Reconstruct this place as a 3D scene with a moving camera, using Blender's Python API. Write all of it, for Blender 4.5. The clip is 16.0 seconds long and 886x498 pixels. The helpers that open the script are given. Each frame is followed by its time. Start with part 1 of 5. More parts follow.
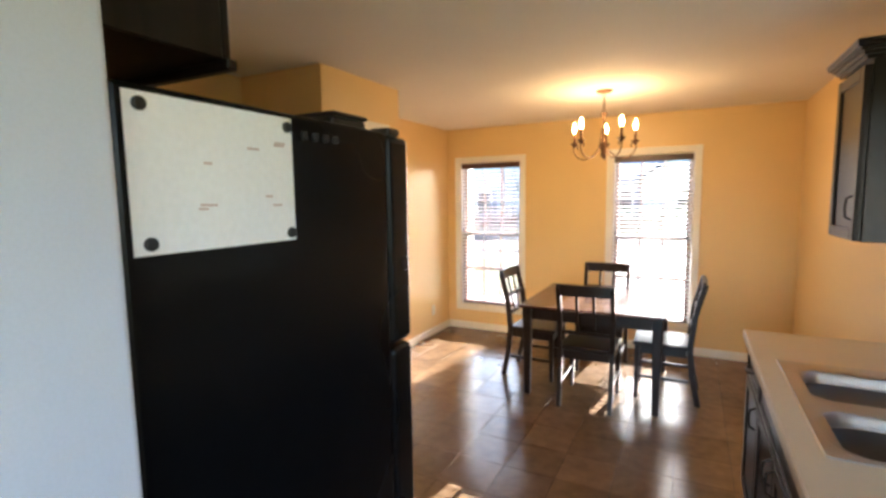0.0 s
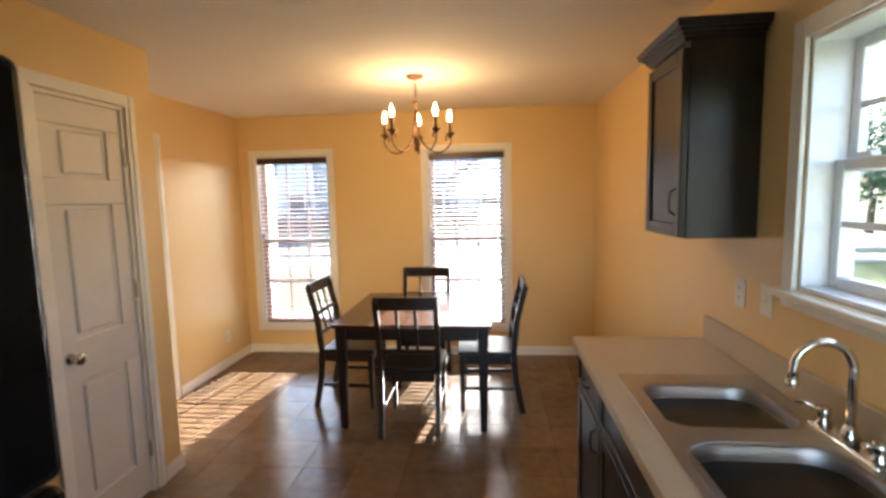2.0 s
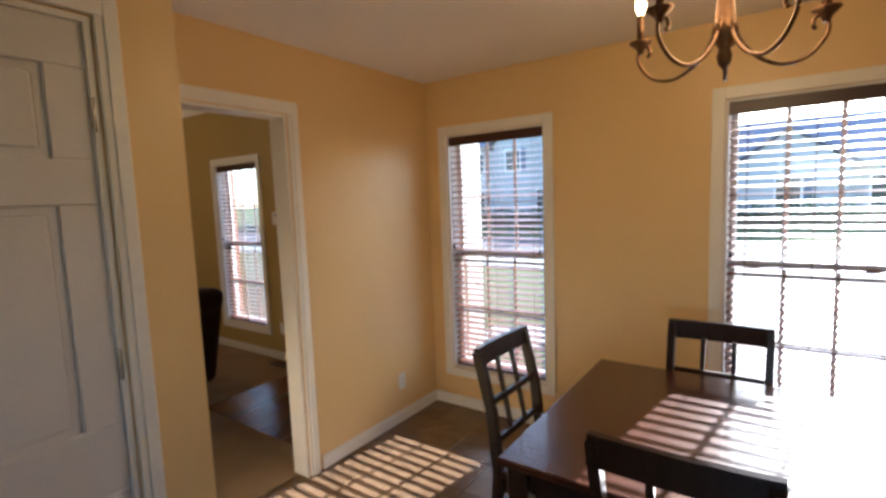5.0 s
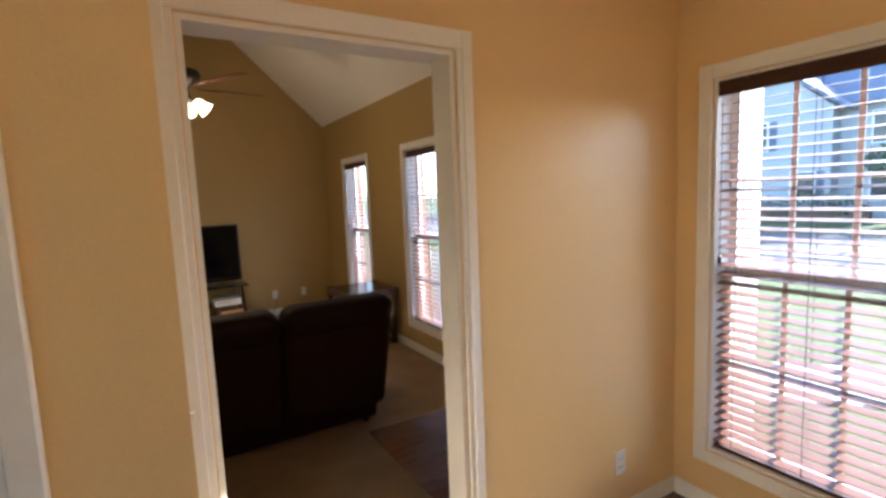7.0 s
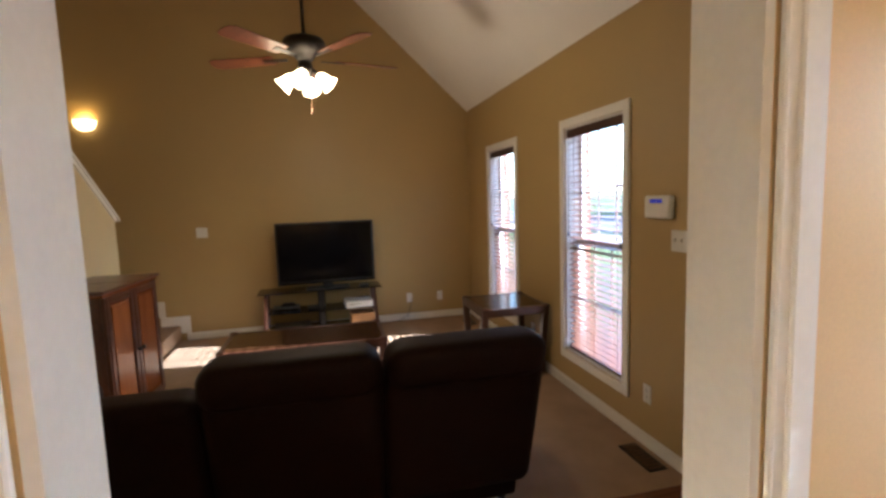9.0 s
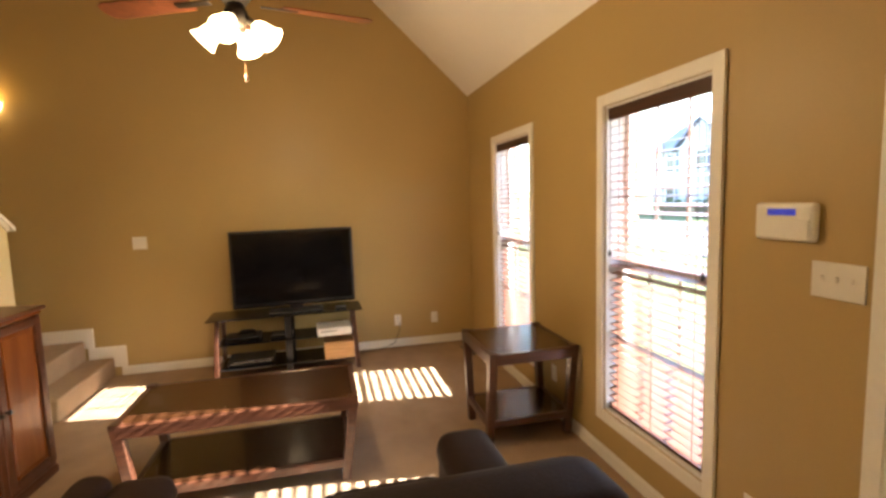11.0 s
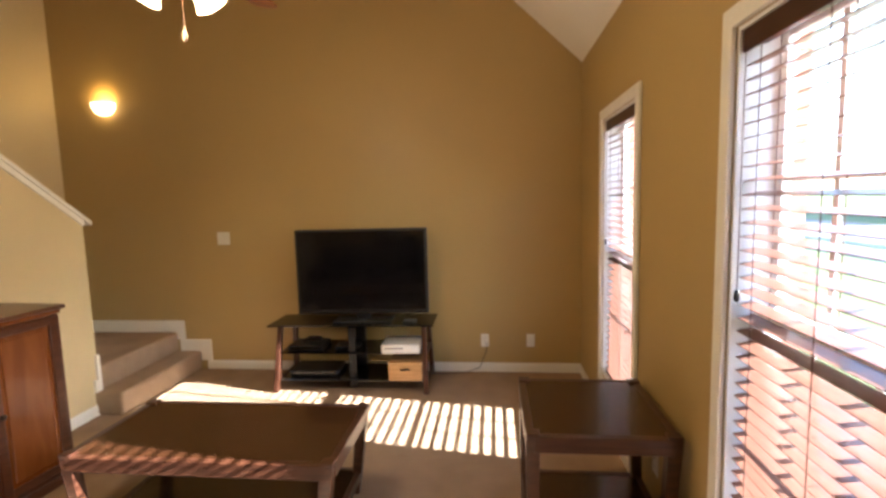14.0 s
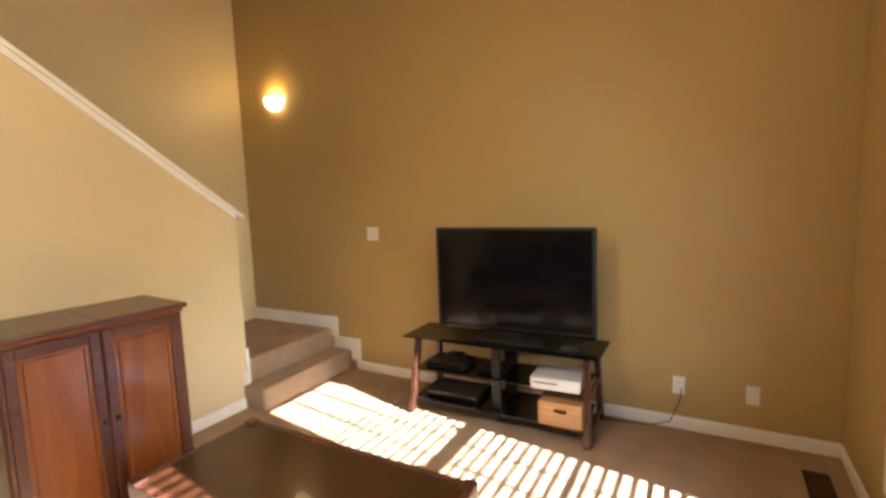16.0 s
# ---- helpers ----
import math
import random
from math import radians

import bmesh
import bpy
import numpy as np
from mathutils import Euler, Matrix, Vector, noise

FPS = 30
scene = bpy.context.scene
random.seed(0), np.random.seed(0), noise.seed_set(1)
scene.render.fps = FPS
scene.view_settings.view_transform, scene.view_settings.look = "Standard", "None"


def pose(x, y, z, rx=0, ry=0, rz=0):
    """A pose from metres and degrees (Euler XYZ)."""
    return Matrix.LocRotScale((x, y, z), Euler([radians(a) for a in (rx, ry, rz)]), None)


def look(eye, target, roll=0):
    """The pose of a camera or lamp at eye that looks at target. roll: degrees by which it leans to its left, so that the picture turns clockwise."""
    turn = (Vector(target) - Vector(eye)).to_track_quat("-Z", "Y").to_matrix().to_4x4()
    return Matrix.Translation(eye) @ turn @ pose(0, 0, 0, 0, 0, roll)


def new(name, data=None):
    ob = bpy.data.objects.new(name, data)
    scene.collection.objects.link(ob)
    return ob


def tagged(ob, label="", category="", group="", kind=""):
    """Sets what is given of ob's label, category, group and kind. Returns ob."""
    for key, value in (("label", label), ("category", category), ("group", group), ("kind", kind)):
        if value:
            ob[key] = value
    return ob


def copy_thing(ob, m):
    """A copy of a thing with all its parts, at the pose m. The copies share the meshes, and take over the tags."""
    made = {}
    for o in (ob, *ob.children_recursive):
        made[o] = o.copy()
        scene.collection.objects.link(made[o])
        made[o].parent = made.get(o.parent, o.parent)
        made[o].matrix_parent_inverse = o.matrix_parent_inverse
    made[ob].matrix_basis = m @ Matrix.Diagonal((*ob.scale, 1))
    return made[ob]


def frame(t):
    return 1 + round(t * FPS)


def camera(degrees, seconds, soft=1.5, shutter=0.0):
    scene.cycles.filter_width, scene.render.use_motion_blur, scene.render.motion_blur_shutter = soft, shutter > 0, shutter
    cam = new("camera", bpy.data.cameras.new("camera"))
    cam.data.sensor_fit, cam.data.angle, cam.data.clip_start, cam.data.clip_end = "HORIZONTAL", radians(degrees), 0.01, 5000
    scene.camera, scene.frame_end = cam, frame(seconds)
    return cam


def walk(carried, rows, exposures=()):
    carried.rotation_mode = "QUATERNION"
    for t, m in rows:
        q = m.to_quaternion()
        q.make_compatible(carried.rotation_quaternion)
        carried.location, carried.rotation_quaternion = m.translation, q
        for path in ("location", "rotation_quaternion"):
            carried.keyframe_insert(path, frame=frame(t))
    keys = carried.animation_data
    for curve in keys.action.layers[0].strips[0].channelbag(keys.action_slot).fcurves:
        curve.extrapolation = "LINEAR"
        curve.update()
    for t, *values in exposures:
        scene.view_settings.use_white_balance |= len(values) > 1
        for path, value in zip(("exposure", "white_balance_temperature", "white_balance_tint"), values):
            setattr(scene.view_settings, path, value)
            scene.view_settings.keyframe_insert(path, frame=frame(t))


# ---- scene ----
cam = camera(85.3, 16.0, soft=3.0)
PATH = [
    (0, (0.281, 0.375, 1.626), (-0.633, 2.141, 1.413), -0.8),
    (0.5, (0.218, 0.49, 1.628), (-0.409, 2.378, 1.42), -1.0),
    (1, (0.197, 0.58, 1.629), (-0.173, 2.534, 1.417), -1.4),
    (1.5, (0.181, 0.749, 1.616), (-0.023, 2.727, 1.4), -1.4),
    (2, (0.165, 0.973, 1.601), (-0.041, 2.95, 1.384), -1.3),
    (2.5, (0.097, 1.241, 1.597), (-0.148, 3.214, 1.378), -1.4),
    (3, (0.049, 1.529, 1.59), (-0.294, 3.488, 1.382), -1.5),
    (3.2, (0.048, 1.658, 1.574), (-0.359, 3.606, 1.371), -1.5),
    (5.5, (-0.403, 3.017, 1.586), (-1.722, 4.505, 1.372), -2.2),
    (6, (-0.626, 3.199, 1.591), (-2.084, 4.551, 1.373), -2.1),
    (6.5, (-0.8, 3.362, 1.578), (-2.395, 4.55, 1.368), -2.1),
    (7, (-0.983, 3.548, 1.575), (-2.691, 4.564, 1.354), -2.4),
    (7.5, (-1.184, 3.672, 1.553), (-2.976, 4.531, 1.324), -2.1),
    (8, (-1.411, 3.787, 1.538), (-3.278, 4.469, 1.317), -1.8),
    (8.5, (-1.688, 3.873, 1.547), (-3.605, 4.402, 1.333), -1.7),
    (8.7, (-1.778, 3.893, 1.541), (-3.707, 4.377, 1.333), -1.8),
    (10.8, (-2.842, 4.168, 1.574), (-4.783, 4.6, 1.358), -2.2),
    (11, (-2.933, 4.203, 1.569), (-4.864, 4.675, 1.357), -1.8),
    (11.5, (-3.095, 4.313, 1.571), (-5.009, 4.852, 1.361), -1.0),
    (12, (-3.222, 4.492, 1.566), (-5.16, 4.936, 1.349), -1.0),
    (12.5, (-3.343, 4.637, 1.562), (-5.299, 4.994, 1.342), -0.8),
    (13, (-3.482, 4.765, 1.576), (-5.456, 4.987, 1.349), -0.5),
    (13.5, (-3.61, 4.878, 1.571), (-5.598, 4.9, 1.353), -0.7),
    (14, (-3.762, 5.007, 1.559), (-5.739, 4.792, 1.345), -1.6),
    (14.5, (-3.946, 5.059, 1.561), (-5.892, 4.654, 1.338), -2.0),
    (15, (-4.176, 5.082, 1.569), (-6.077, 4.502, 1.345), -2.0),
    (15.5, (-4.401, 5.085, 1.551), (-6.232, 4.31, 1.336), -1.8),
    (16, (-4.638, 5.069, 1.553), (-6.369, 4.094, 1.327), -2.1),
]
LIGHT = [(0, 3.62, 6200), (1.5, 3.42, 6200), (3.0, 2.95, 6000), (5.5, 2.45, 5500), (7.0, 2.8, 5300), (8.0, 3.15, 5000), (8.7, 3.15, 5000), (11, 4.0, 6300), (12.5, 3.92, 6100), (14, 3.8, 5700), (16, 4.1, 5600)]
walk(cam, [(t, look(eye, target, roll)) for t, eye, target, roll in PATH], [(t, e, k, 12) for t, e, k in LIGHT])

# ---- world, sun, exposure ----
SUN = Vector((-0.15, -1.0, -0.545)).normalized()
world = bpy.data.worlds.new("sky")
scene.world = world
world.use_nodes = True
sky = world.node_tree.nodes.new("ShaderNodeTexSky")
sky.sky_type, sky.sun_disc = "NISHITA", False
sky.sun_elevation = math.asin(-SUN.z)
sky.sun_rotation = math.atan2(-SUN.x, -SUN.y)
world.node_tree.links.new(sky.outputs[0], world.node_tree.nodes["Background"].inputs[0])
world.node_tree.nodes["Background"].inputs[1].default_value = 0.15
sun = new("sun", bpy.data.lights.new("sun", "SUN"))
sun.data.energy, sun.data.angle, sun.data.color = 5.0, radians(0.5), (1.0, 0.93, 0.82)
sun.matrix_world = look((0, 20, 20), Vector((0, 20, 20)) + SUN)


# ---- materials ----
def mat(name, col, rough=0.5, metal=0.0, var=0.12, scale=6.0, fine=80.0, bump=0.0, spec=0.5, coat=0.0, piece=0.0, emit=None, power=0.0):
    """Procedural paint, cloth or metal: two scales of variation in tone and roughness, and fine relief."""
    m = bpy.data.materials.new(name)
    m.use_nodes = True
    nt = m.node_tree
    b = nt.nodes["Principled BSDF"]
    L = nt.links.new
    geo = nt.nodes.new("ShaderNodeTexCoord")
    n1 = nt.nodes.new("ShaderNodeTexNoise"); n1.inputs["Scale"].default_value = scale; n1.inputs["Detail"].default_value = 3
    n2 = nt.nodes.new("ShaderNodeTexNoise"); n2.inputs["Scale"].default_value = fine; n2.inputs["Detail"].default_value = 2
    where = nt.nodes.new("ShaderNodeNewGeometry").outputs["Position"] if piece else geo.outputs["Object"]
    L(where, n1.inputs["Vector"]); L(where, n2.inputs["Vector"])
    add = nt.nodes.new("ShaderNodeMath"); add.operation = "ADD"
    L(n1.outputs["Fac"], add.inputs[0]); L(n2.outputs["Fac"], add.inputs[1])
    last = add
    if piece:
        info = nt.nodes.new("ShaderNodeObjectInfo")
        mul = nt.nodes.new("ShaderNodeMath"); mul.operation = "MULTIPLY_ADD"
        mul.inputs[1].default_value = piece
        L(info.outputs["Random"], mul.inputs[0]); L(add.outputs[0], mul.inputs[2])
        last = mul
    mr = nt.nodes.new("ShaderNodeMapRange")
    mr.inputs[1].default_value, mr.inputs[2].default_value = 0.6, 1.4 + piece
    mr.inputs[3].default_value, mr.inputs[4].default_value = 1 - var, 1 + var
    L(last.outputs[0], mr.inputs[0])
    mix = nt.nodes.new("ShaderNodeVectorMath"); mix.operation = "MULTIPLY"
    mix.inputs[0].default_value = col
    L(mr.outputs[0], mix.inputs[1])
    L(mix.outputs[0], b.inputs["Base Color"])
    rr = nt.nodes.new("ShaderNodeMapRange")
    rr.inputs[1].default_value, rr.inputs[2].default_value = 0.3, 0.7
    rr.inputs[3].default_value, rr.inputs[4].default_value = max(rough - 0.06, 0.02), min(rough + 0.06, 1)
    L(n1.outputs["Fac"], rr.inputs[0]); L(rr.outputs[0], b.inputs["Roughness"])
    b.inputs["Metallic"].default_value = metal
    b.inputs["Specular IOR Level"].default_value = spec
    b.inputs["Coat Weight"].default_value = coat
    if bump:
        bp = nt.nodes.new("ShaderNodeBump"); bp.inputs["Strength"].default_value = bump; bp.inputs["Distance"].default_value = 0.004
        L(n2.outputs["Fac"], bp.inputs["Height"]); L(bp.outputs[0], b.inputs["Normal"])
    if emit:
        b.inputs["Emission Color"].default_value = (*emit, 1)
        b.inputs["Emission Strength"].default_value = power
    return m


def wood(name, dark, light, rough=0.35, stretch=(1, 12, 12), scale=4.0, piece=0.0, coat=0.0):
    """Stained wood with grain running along the axis that is stretched least."""
    m = bpy.data.materials.new(name)
    m.use_nodes = True
    nt = m.node_tree
    b = nt.nodes["Principled BSDF"]
    L = nt.links.new
    co = nt.nodes.new("ShaderNodeTexCoord")
    mp = nt.nodes.new("ShaderNodeMapping"); mp.inputs["Scale"].default_value = stretch
    L(co.outputs["Object"], mp.inputs["Vector"])
    n = nt.nodes.new("ShaderNodeTexNoise"); n.inputs["Scale"].default_value = scale; n.inputs["Detail"].default_value = 6; n.inputs["Distortion"].default_value = 0.6
    L(mp.outputs[0], n.inputs["Vector"])
    ramp = nt.nodes.new("ShaderNodeValToRGB")
    ramp.color_ramp.elements[0].position, ramp.color_ramp.elements[1].position = 0.3, 0.75
    ramp.color_ramp.elements[0].color, ramp.color_ramp.elements[1].color = (*dark, 1), (*light, 1)
    if piece:
        info = nt.nodes.new("ShaderNodeObjectInfo")
        ma = nt.nodes.new("ShaderNodeMath"); ma.operation = "MULTIPLY_ADD"; ma.inputs[1].default_value = piece
        L(info.outputs["Random"], ma.inputs[0]); L(n.outputs["Fac"], ma.inputs[2]); L(ma.outputs[0], ramp.inputs[0])
    else:
        L(n.outputs["Fac"], ramp.inputs[0])
    L(ramp.outputs[0], b.inputs["Base Color"])
    b.inputs["Roughness"].default_value = rough
    b.inputs["Coat Weight"].default_value = coat
    bp = nt.nodes.new("ShaderNodeBump"); bp.inputs["Strength"].default_value = 0.08; bp.inputs["Distance"].default_value = 0.002
    L(n.outputs["Fac"], bp.inputs["Height"]); L(bp.outputs[0], b.inputs["Normal"])
    return m


def glass_mat(name, tint=(1, 1, 1)):
    """A thin clear pane: mostly see-through, with a glossy film."""
    m = bpy.data.materials.new(name)
    m.use_nodes = True
    nt = m.node_tree
    nt.nodes.remove(nt.nodes["Principled BSDF"])
    t = nt.nodes.new("ShaderNodeBsdfTransparent"); t.inputs[0].default_value = (*tint, 1)
    g = nt.nodes.new("ShaderNodeBsdfGlossy"); g.inputs["Roughness"].default_value = 0.02
    mx = nt.nodes.new("ShaderNodeMixShader")
    mx.inputs[0].default_value = 0.035
    nt.links.new(t.outputs[0], mx.inputs[1]); nt.links.new(g.outputs[0], mx.inputs[2])
    nt.links.new(mx.outputs[0], nt.nodes["Material Output"].inputs[0])
    return m


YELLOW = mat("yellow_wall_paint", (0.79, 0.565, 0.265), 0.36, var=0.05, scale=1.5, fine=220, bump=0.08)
# gold paint, its tone also lowered to put the living room's dimness in
GOLD = mat("dimmed_gold_wall_paint", (0.445, 0.315, 0.118), 0.5, var=0.05, scale=1.2, fine=220, bump=0.08)
CREAM = mat("stair_wall_paint", (0.66, 0.54, 0.31), 0.5, var=0.05, scale=1.2, fine=220, bump=0.08)
GREYWALL = mat("pale_grey_paint", (0.47, 0.49, 0.56), 0.5, var=0.05, fine=200, bump=0.06)
CEIL = mat("ceiling_paint", (0.86, 0.83, 0.78), 0.8, var=0.04, scale=2, fine=160, bump=0.25)
TRIM = mat("white_trim_paint", (0.84, 0.82, 0.76), 0.35, var=0.04, fine=60)
DOORW = mat("door_paint", (0.74, 0.70, 0.66), 0.4, var=0.04, fine=120, bump=0.05)
VINYL = mat("white_vinyl", (0.80, 0.80, 0.80), 0.35, var=0.03)
TILE = mat("brown_stone_tile", (0.155, 0.098, 0.058), 0.2, var=0.45, scale=4, fine=14, bump=0.03, piece=0.5)
GROUT = mat("dark_grout", (0.05, 0.035, 0.022), 0.7, var=0.2)
CARPET = mat("beige_carpet", (0.36, 0.255, 0.165), 0.95, var=0.22, scale=5, fine=260, bump=0.8, spec=0.1)
PLANK = wood("cherry_floor_wood", (0.07, 0.022, 0.010), (0.17, 0.060, 0.026), 0.2, (12, 1, 12), 4, piece=0.3)
ESPRESSO = wood("espresso_wood", (0.016, 0.009, 0.007), (0.035, 0.018, 0.012), 0.3, (12, 12, 1), 5)
MAHOG = wood("dark_mahogany_wood", (0.040, 0.014, 0.008), (0.095, 0.036, 0.018), 0.28, (12, 1, 12), 4, coat=0.3)
TABLEW = wood("table_top_wood", (0.050, 0.016, 0.010), (0.095, 0.034, 0.020), 0.25, (12, 1, 12), 3, coat=0.3)
COFFEE = wood("coffee_table_wood", (0.032, 0.012, 0.005), (0.058, 0.022, 0.009), 0.25, (12, 1, 12), 3, coat=0.2)
CHERRY = wood("cherry_cabinet_wood", (0.17, 0.048, 0.010), (0.25, 0.077, 0.017), 0.27, (6, 6, 1), 2.2, coat=0.35)
CHERRYD = wood("dark_cherry_wood", (0.055, 0.016, 0.007), (0.12, 0.038, 0.015), 0.3, (1, 10, 10), 4, coat=0.2)
KITCHEN = wood("black_brown_cabinet", (0.007, 0.005, 0.004), (0.016, 0.011, 0.009), 0.3, (10, 10, 1), 4)
FANWOOD = wood("fan_blade_wood", (0.10, 0.03, 0.012), (0.20, 0.065, 0.028), 0.35, (4, 4, 10), 4)
FAN_A = 32.0
for _w in (KITCHEN, ESPRESSO):
    _w.node_tree.nodes["Principled BSDF"].inputs["Specular IOR Level"].default_value = 0.28
SLAT = wood("brown_blind_wood", (0.16, 0.075, 0.05), (0.24, 0.12, 0.085), 0.35, (1, 10, 10), 6)
VALANCE = wood("dark_valance_wood", (0.035, 0.013, 0.010), (0.07, 0.026, 0.018), 0.35, (1, 10, 10), 6)
CORD = mat("cord", (0.10, 0.05, 0.035), 0.8)
COUNTER = mat("beige_laminate", (0.52, 0.42, 0.29), 0.34, var=0.035, scale=1.6, fine=320)
STEEL = mat("brushed_steel", (0.44, 0.42, 0.40), 0.38, 1.0, var=0.08, scale=4, fine=300)
CHROME = mat("chrome", (0.75, 0.74, 0.72), 0.07, 1.0, var=0.02)
NICKEL = mat("satin_nickel", (0.45, 0.42, 0.38), 0.25, 1.0, var=0.05)
BRONZE = mat("antique_bronze", (0.16, 0.09, 0.05), 0.32, 0.9, var=0.25, scale=30)
DARKMETAL = mat("dark_metal", (0.03, 0.025, 0.022), 0.4, 0.6, var=0.2)
FRIDGE = mat("black_textured_enamel", (0.004, 0.004, 0.005), 0.24, var=0.05, scale=1.0, fine=500, bump=0.05, spec=0.14)
BLACKP = mat("black_plastic", (0.012, 0.012, 0.013), 0.35, var=0.1)
SCREEN = mat("dark_screen", (0.004, 0.004, 0.005), 0.12, var=0.05)
BGLASS = mat("black_glass", (0.006, 0.006, 0.007), 0.05, var=0.05)
WHITEP = mat("white_plastic", (0.78, 0.76, 0.70), 0.35, var=0.03)
LCD = mat("blue_lcd", (0.05, 0.06, 0.4), 0.2, emit=(0.06, 0.08, 0.55), power=0.03)
PAPER = mat("white_paper", (0.80, 0.80, 0.82), 0.7, var=0.05, scale=3)
INK = mat("faint_marker", (0.55, 0.42, 0.40), 0.7)
LEATHER = mat("dark_brown_leather", (0.019, 0.009, 0.0065), 0.6, var=0.3, scale=5, fine=120, bump=0.25, spec=0.12)
PINE = wood("pine_crate_wood", (0.36, 0.19, 0.07), (0.56, 0.33, 0.14), 0.5, (12, 1, 12), 4)
GREYP = mat("light_grey_plastic", (0.68, 0.68, 0.66), 0.4, var=0.03)
BULB = mat("lit_bulb", (1, 0.9, 0.7), 0.3, emit=(1.0, 0.62, 0.24), power=6.0)
SHADE = mat("lit_frosted_shade", (0.9, 0.8, 0.6), 0.4, emit=(1.0, 0.72, 0.36), power=1.3)
SCONCE = mat("lit_sconce_bowl", (0.9, 0.75, 0.5), 0.4, emit=(1.0, 0.66, 0.26), power=0.7)
GLASS = glass_mat("window_glass", (0.97, 0.98, 0.97))
BEVEL = bpy.data.materials.new("bevelled_clear_glass")
BEVEL.use_nodes = True
_n = BEVEL.node_tree
_n.nodes.remove(_n.nodes["Principled BSDF"])
_t, _d, _m = (_n.nodes.new(k) for k in ("ShaderNodeBsdfTransparent", "ShaderNodeBsdfTranslucent", "ShaderNodeMixShader"))
_d.inputs[0].default_value = (0.85, 0.88, 0.90, 1)
_m.inputs[0].default_value = 0.4
_n.links.new(_t.outputs[0], _m.inputs[1]); _n.links.new(_d.outputs[0], _m.inputs[2])
_n.links.new(_m.outputs[0], _n.nodes["Material Output"].inputs[0])
LEAD = mat("lead_came", (0.10, 0.11, 0.12), 0.4, 0.8)
BRICK = mat("red_brick", (0.34, 0.13, 0.085), 0.85, var=0.3, scale=8, fine=60, bump=0.4, piece=0.3)
MORTAR = mat("mortar", (0.40, 0.36, 0.31), 0.9)
GRASS = mat("lawn_grass", (0.085, 0.105, 0.045), 0.95, var=0.4, scale=0.6, fine=25, bump=0.6, spec=0.1)
CONCRETE = mat("concrete", (0.32, 0.31, 0.29), 0.85, var=0.12, scale=0.8, fine=40, bump=0.2)
ASPHALT = mat("asphalt", (0.06, 0.06, 0.065), 0.9, var=0.2, scale=0.7, fine=50, bump=0.2)
SIDING = mat("pale_siding", (0.40, 0.41, 0.41), 0.7, var=0.06, scale=0.6)
ROOF = mat("grey_shingle", (0.14, 0.16, 0.21), 0.9, var=0.2, scale=2, fine=30)
BARK = mat("bark", (0.10, 0.075, 0.05), 0.95, var=0.4, scale=6, fine=40, bump=0.6)
LEAF = mat("leaf_green", (0.070, 0.105, 0.042), 0.6, var=0.5, scale=1.2, fine=10)
HEDGEM = mat("hedge_leaf", (0.045, 0.085, 0.03), 0.6, var=0.5, scale=2, fine=14)
HOUSEGLASS = mat("far_window_glass", (0.03, 0.04, 0.05), 0.1)
FENCEW = wood("weathered_fence_wood", (0.20, 0.16, 0.12), (0.33, 0.28, 0.22), 0.8, (10, 10, 1), 3)


# ---- builders ----
def box(bm, x0, x1, y0, y1, z0, z1, bev=0.0, seg=1, m=None):
    """A box with softened edges, added to bm."""
    t = bmesh.new()
    bmesh.ops.create_cube(t, size=1)
    bmesh.ops.transform(t, verts=t.verts, matrix=Matrix.LocRotScale(((x0 + x1) / 2, (y0 + y1) / 2, (z0 + z1) / 2), None, (abs(x1 - x0), abs(y1 - y0), abs(z1 - z0))))
    if bev:
        bmesh.ops.bevel(t, geom=t.edges[:], offset=bev, segments=seg, affect="EDGES", profile=0.5)
    if m is not None:
        bmesh.ops.transform(t, verts=t.verts, matrix=m)
    me = bpy.data.meshes.new("tmp"); t.to_mesh(me); t.free()
    bm.from_mesh(me); bpy.data.meshes.remove(me)
    return bm


def bx(*a, **k):
    return box(bmesh.new(), *a, **k)


def beam(bm, a, b, wx, wy, wx2=None, wy2=None, bev=0.0):
    """A post from a to b, with its width along x and y at either end."""
    wx2, wy2 = wx2 or wx, wy2 or wy
    vs = []
    for c, u, v in ((a, wx, wy), (b, wx2, wy2)):
        vs.append([bm.verts.new((c[0] + i * u / 2, c[1] + j * v / 2, c[2])) for i, j in ((-1, -1), (1, -1), (1, 1), (-1, 1))])
    fs = [bm.faces.new(vs[0][::-1]), bm.faces.new(vs[1])]
    for i in range(4):
        fs.append(bm.faces.new((vs[0][i], vs[0][(i + 1) % 4], vs[1][(i + 1) % 4], vs[1][i])))
    bmesh.ops.recalc_face_normals(bm, faces=fs)
    if bev:
        bmesh.ops.bevel(bm, geom=list({e for f in fs for e in f.edges}), offset=bev, segments=1, affect="EDGES")
    return bm


